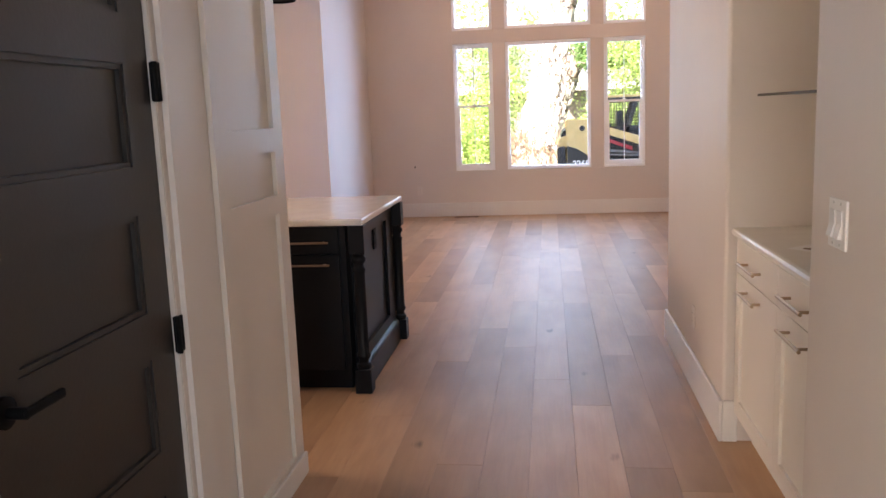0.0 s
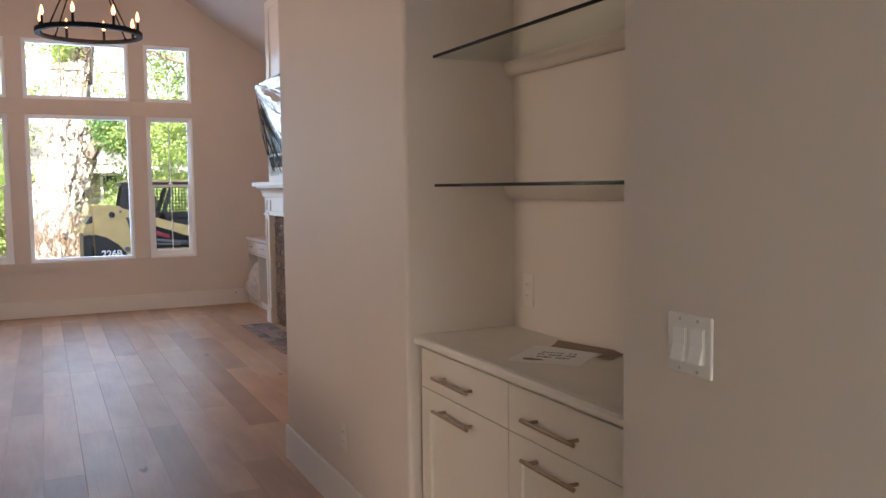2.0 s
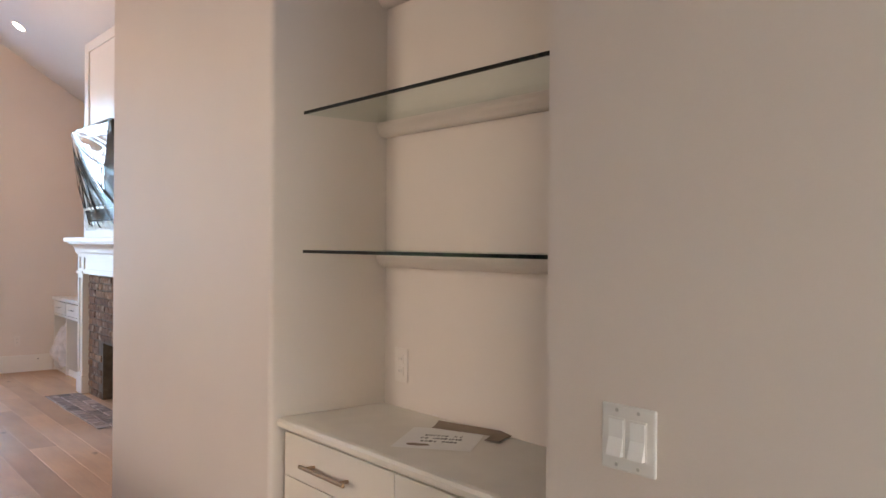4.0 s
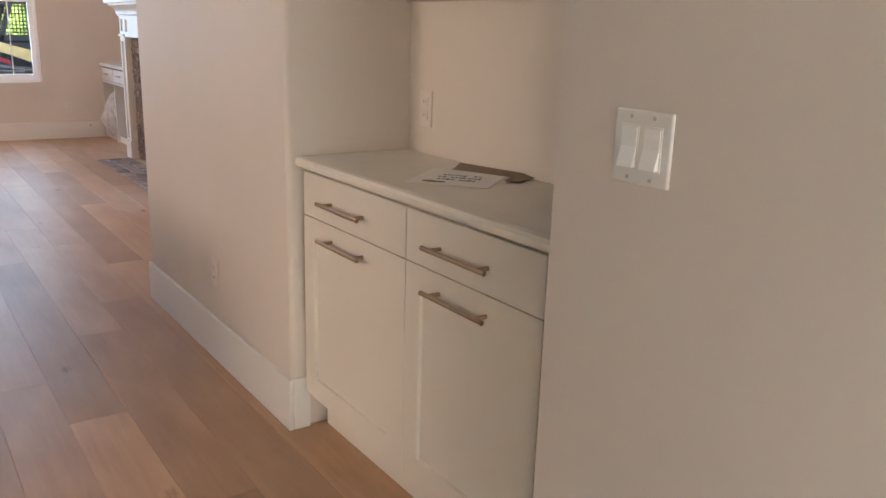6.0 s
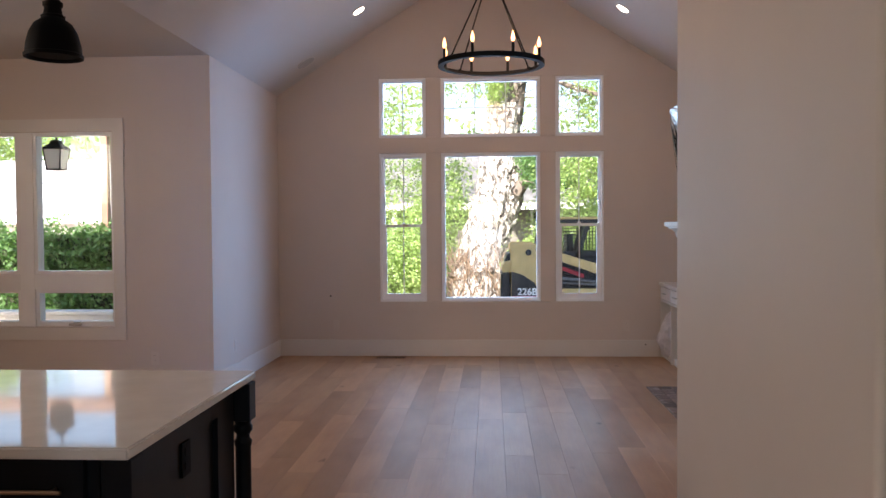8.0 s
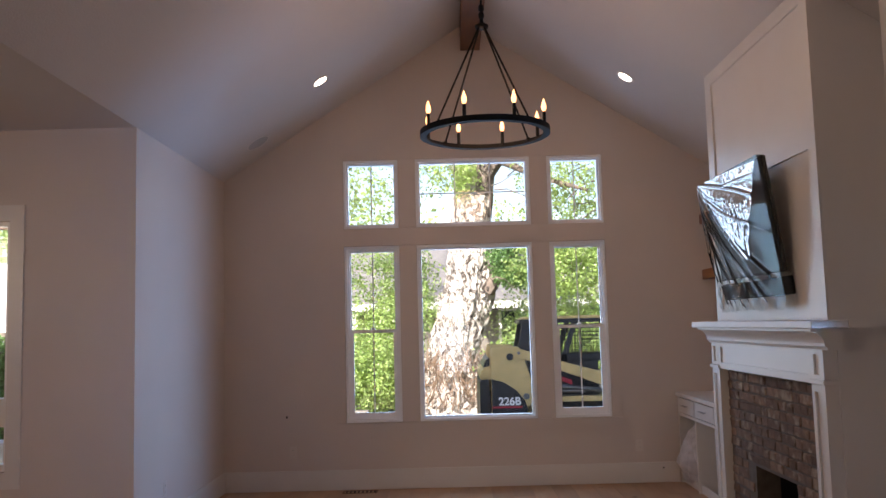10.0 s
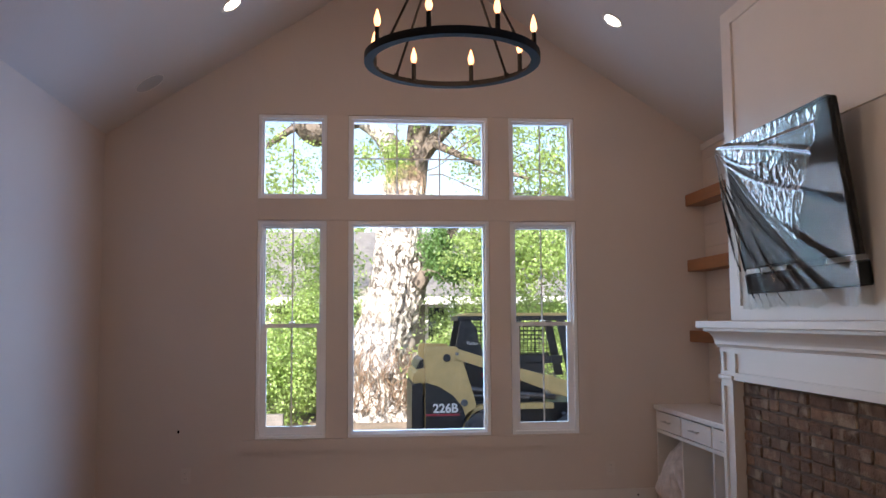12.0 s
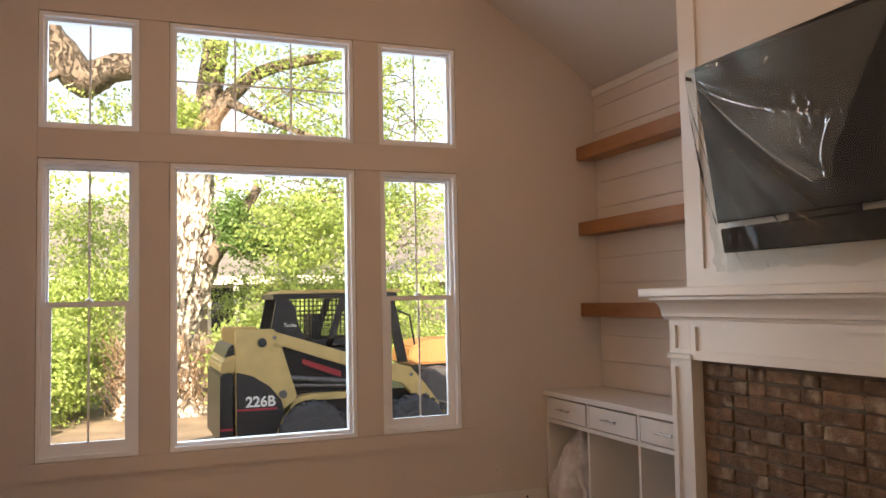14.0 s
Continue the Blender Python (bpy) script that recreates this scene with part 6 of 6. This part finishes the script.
for yy0, yy1 in ((N - 0.0, N + 0.16), (Fy - 0.16, Fy)):
    tw_ = part("tower_plate", plate([(-0.36, 0.0), (0.05, 0.0), (0.30, 0.42), (0.28, 0.50), (0.09, 1.12), (0.05, 1.17), (-0.34, 1.18), (-0.36, 1.15)], yy0, yy1, 0.012), CATY, ld, "yellow lift tower")
    fy = yy0 - 0.004 if yy0 < 16.5 else yy1 + 0.001
    part("black_panel", extrude_profile([(-0.355, 0.0), (0.05, 0.0), (0.16, 0.27), (0.12, 0.40), (0.0, 0.55), (-0.18, 0.67), (-0.355, 0.72)], 'y', fy, fy + 0.003), MBLACK, tw_, "black lower panel")
    part("red_stripe", boxes((-0.355, 0.08, fy - 0.003, fy - 0.0005, 0.30, 0.325)), RED, tw_)
    part("pivot_boss", tube((0.14, fy - 0.02, 0.46), (0.14, fy + 0.002, 0.46), 0.045, 16), STEEL, tw_)
    part("lamp_hole", lathe([(0.035, 0), (0.048, 0.006), (0.05, 0.012), (0.03, 0.016)], 16, Matrix.Translation((-0.08, fy + 0.002, 1.03)) @ pose(0, 0, 0, 90, 0, 0)), MBLACK, tw_)
    a0, a1 = (yy0 - 0.02, yy0 + 0.10) if yy0 < 16.5 else (yy1 - 0.10, yy1 + 0.02)
    arm = part("lift_arm", plate([(0.02, 1.15), (0.10, 1.13), (0.82, 0.90), (1.37, 0.75), (1.62, 0.69), (1.80, 0.48), (2.06, 0.12), (2.02, -0.02), (1.90, -0.02), (1.70, 0.30), (1.52, 0.50), (1.30, 0.57), (0.82, 0.75), (0.14, 0.98), (0.03, 1.0)], a0, a1, 0.01), CATY, ld, "yellow lift arm")
    part("red_band", extrude_profile([(0.38, 0.83), (0.82, 0.67), (0.82, 0.60), (0.38, 0.77)], 'y', a0 + 0.12 if yy0 < 16.5 else a0 - 0.01, a0 + 0.13 if yy0 < 16.5 else a0 - 0.005), RED, arm)
    for bx, bz in ((1.80, 0.36), (2.0, 0.06), (1.62, 0.60), (0.05, 1.08)):
        part("pin", tube((bx, a0 - 0.008, bz), (bx, a0 + 0.01, bz), 0.022, 12), STEEL, arm)
    fd = part("fender", plate([(0.05, 0.0)] + [(0.47 - 0.44 * math.cos(a), 0.0 + 0.44 * math.sin(a)) for a in [math.pi * i / 14 for i in range(0, 8)]] + [(1.30, 0.44), (1.30, 0.37), (0.62, 0.37)]
              + [(0.47 - 0.385 * math.cos(a), 0.385 * math.sin(a)) for a in [math.pi * i / 14 for i in range(6, -1, -1)]], yy0 + 0.0 if yy0 < 16.5 else yy0, yy1 - 0.0, 0.004), CATY, ld, "yellow wheel arch")
part("lift_cylinder", tube((0.2, N + 0.17, 0.62), (1.35, N + 0.17, 0.50), 0.035, 14), STEEL, ld)
part("cylinder_rod", tube((0.25, N + 0.1, 0.54), (1.0, N + 0.1, 0.50), 0.018, 12), STEEL, ld)
part("exhaust_cover", plate([(-0.47, 0.88), (-0.37, 0.90), (-0.37, 1.02), (-0.42, 0.99)], N + 0.1, Fy - 0.1, 0.008), MBLACK, ld)
# cab
cabp = part("cab_frame", boxes((0.10, 1.58, N + 0.33, Fy - 0.33, 1.50, 1.559), (0.20, 1.25, N + 0.33, Fy - 0.33, 0.44, 0.95)), MBLACK, ld, "black roll cage cab")
part("roof_edge", plate([(0.12, 1.56), (1.60, 1.56), (1.63, 1.60), (0.2, 1.60)], N + 0.30, Fy - 0.30, 0.008), CATY, cabp, "pale cab roof")
for y0 in (N + 0.33, Fy - 0.37):
    part("side_frame", extrude_profile([(0.05, 1.05), (0.14, 1.52), (0.26, 1.52), (0.34, 1.42), (0.40, 1.15), (0.52, 0.98), (0.3, 0.9)], 'y', y0, y0 + 0.04), MBLACK, cabp)
    part("side_post", extrude_profile([(1.43, 1.50), (1.54, 1.50), (1.70, 0.72), (1.58, 0.72)], 'y', y0, y0 + 0.04), MBLACK, cabp)
    part("mid_post", extrude_profile([(0.88, 1.50), (0.96, 1.50), (0.78, 0.95), (0.70, 0.95)], 'y', y0, y0 + 0.04), MBLACK, cabp)
    part("sill_bar", boxes((0.3, 1.5, y0, y0 + 0.04, 0.93, 1.03)), MBLACK, cabp)
    for i in range(19):
        x_ = 0.36 + i * 0.052
        part("mesh_wire", tube((x_, y0 + 0.02, 1.02), (x_, y0 + 0.02, 1.51), 0.006, 5), MBLACK, cabp)
    for i in range(8):
        z_ = 1.07 + i * 0.057
        part("mesh_wire", tube((0.33, y0 + 0.028, z_), (1.42, y0 + 0.028, z_), 0.006, 5), MBLACK, cabp)
part("grab_rail", tube((1.58, N + 0.35, 1.34), (1.74, N + 0.35, 1.28), 0.012, 8), MBLACK, cabp)
part("grab_rail", tube((1.74, N + 0.35, 1.28), (1.80, N + 0.35, 0.92), 0.012, 8), MBLACK, cabp)
part("seat", boxes((0.62, 0.95, N + 0.5, Fy - 0.5, 0.95, 1.0), (0.58, 0.68, N + 0.5, Fy - 0.5, 1.0, 1.32)), MBLACK, cabp)
part("bucket", plate([(2.05, -0.34), (2.9, -0.36), (2.9, -0.33), (2.2, -0.2), (2.15, 0.22), (2.05, 0.24)], N - 0.08, Fy + 0.08, 0.008), STEEL, ld, "worn steel bucket")
# wheels
for wx in (0.47, 1.66):
    for wy, s in ((N - 0.16, 1), (Fy - 0.10, -1)):
        wm = Matrix.Translation((wx, wy + 0.13, GZ + 0.39)) @ pose(0, 0, 0, 90, 0, 0)
        wh_ = part("wheel", lathe([(0.20, -0.13), (0.33, -0.125), (0.365, -0.09), (0.375, 0), (0.365, 0.09), (0.33, 0.125), (0.20, 0.13)], 36, wm), TYRE, ld, "chunky black rubber tyre", True)
        lug = bmesh.new()
        for k in range(20):
            a = 2 * math.pi * k / 20
            add_box(lug, 0.362, 0.395, -0.022, 0.022, -0.12 if k % 2 else -0.02, 0.02 if k % 2 else 0.12, wm @ Matrix.Rotation(a, 4, 'Z'))
        part("tread", lug, TYRE, wh_)
        part("rim", lathe([(0.05, -0.135), (0.06, -0.132), (0.11, -0.07), (0.18, -0.10), (0.205, -0.132), (0.205, 0.132), (0.18, 0.10), (0.11, 0.07), (0.06, 0.132), (0.05, 0.135)], 28, wm), CATY, wh_, "yellow wheel rim", True)
words("226B", 0.155, pose(-0.10, N - 0.0045, 0.39, 90, 0, 0), LETTER, ld, extrude=0.001, weight=0.03)
words("Turbo", 0.06, pose(0.29, N + 0.328, 1.20, 90, 0, 0), LETTER, cabp, extrude=0.001)
# second machine, half hidden behind it
om = thing("orange_machine", (3.2, 19.4, -0.4), "faded orange machine hood on black wheels behind the loader", "machine")
part("hood", plate([(2.62, 0.52), (2.66, 0.74), (2.95, 0.84), (4.4, 0.86), (4.4, 0.46), (2.62, 0.46)], 19.0, 19.9, 0.03), ORANGE, om)
part("frame", boxes((2.7, 4.4, 19.1, 19.8, 0.1, 0.459)), MBLACK, om)
for x_ in (3.05, 4.1):
    part("wheel", lathe([(0.1, -0.12), (0.38, -0.12), (0.42, 0), (0.38, 0.12), (0.1, 0.12)], 28, Matrix.Translation((x_, 18.95, 0.02)) @ pose(0, 0, 0, 90, 0, 0)), TYRE, om, smooth=True)
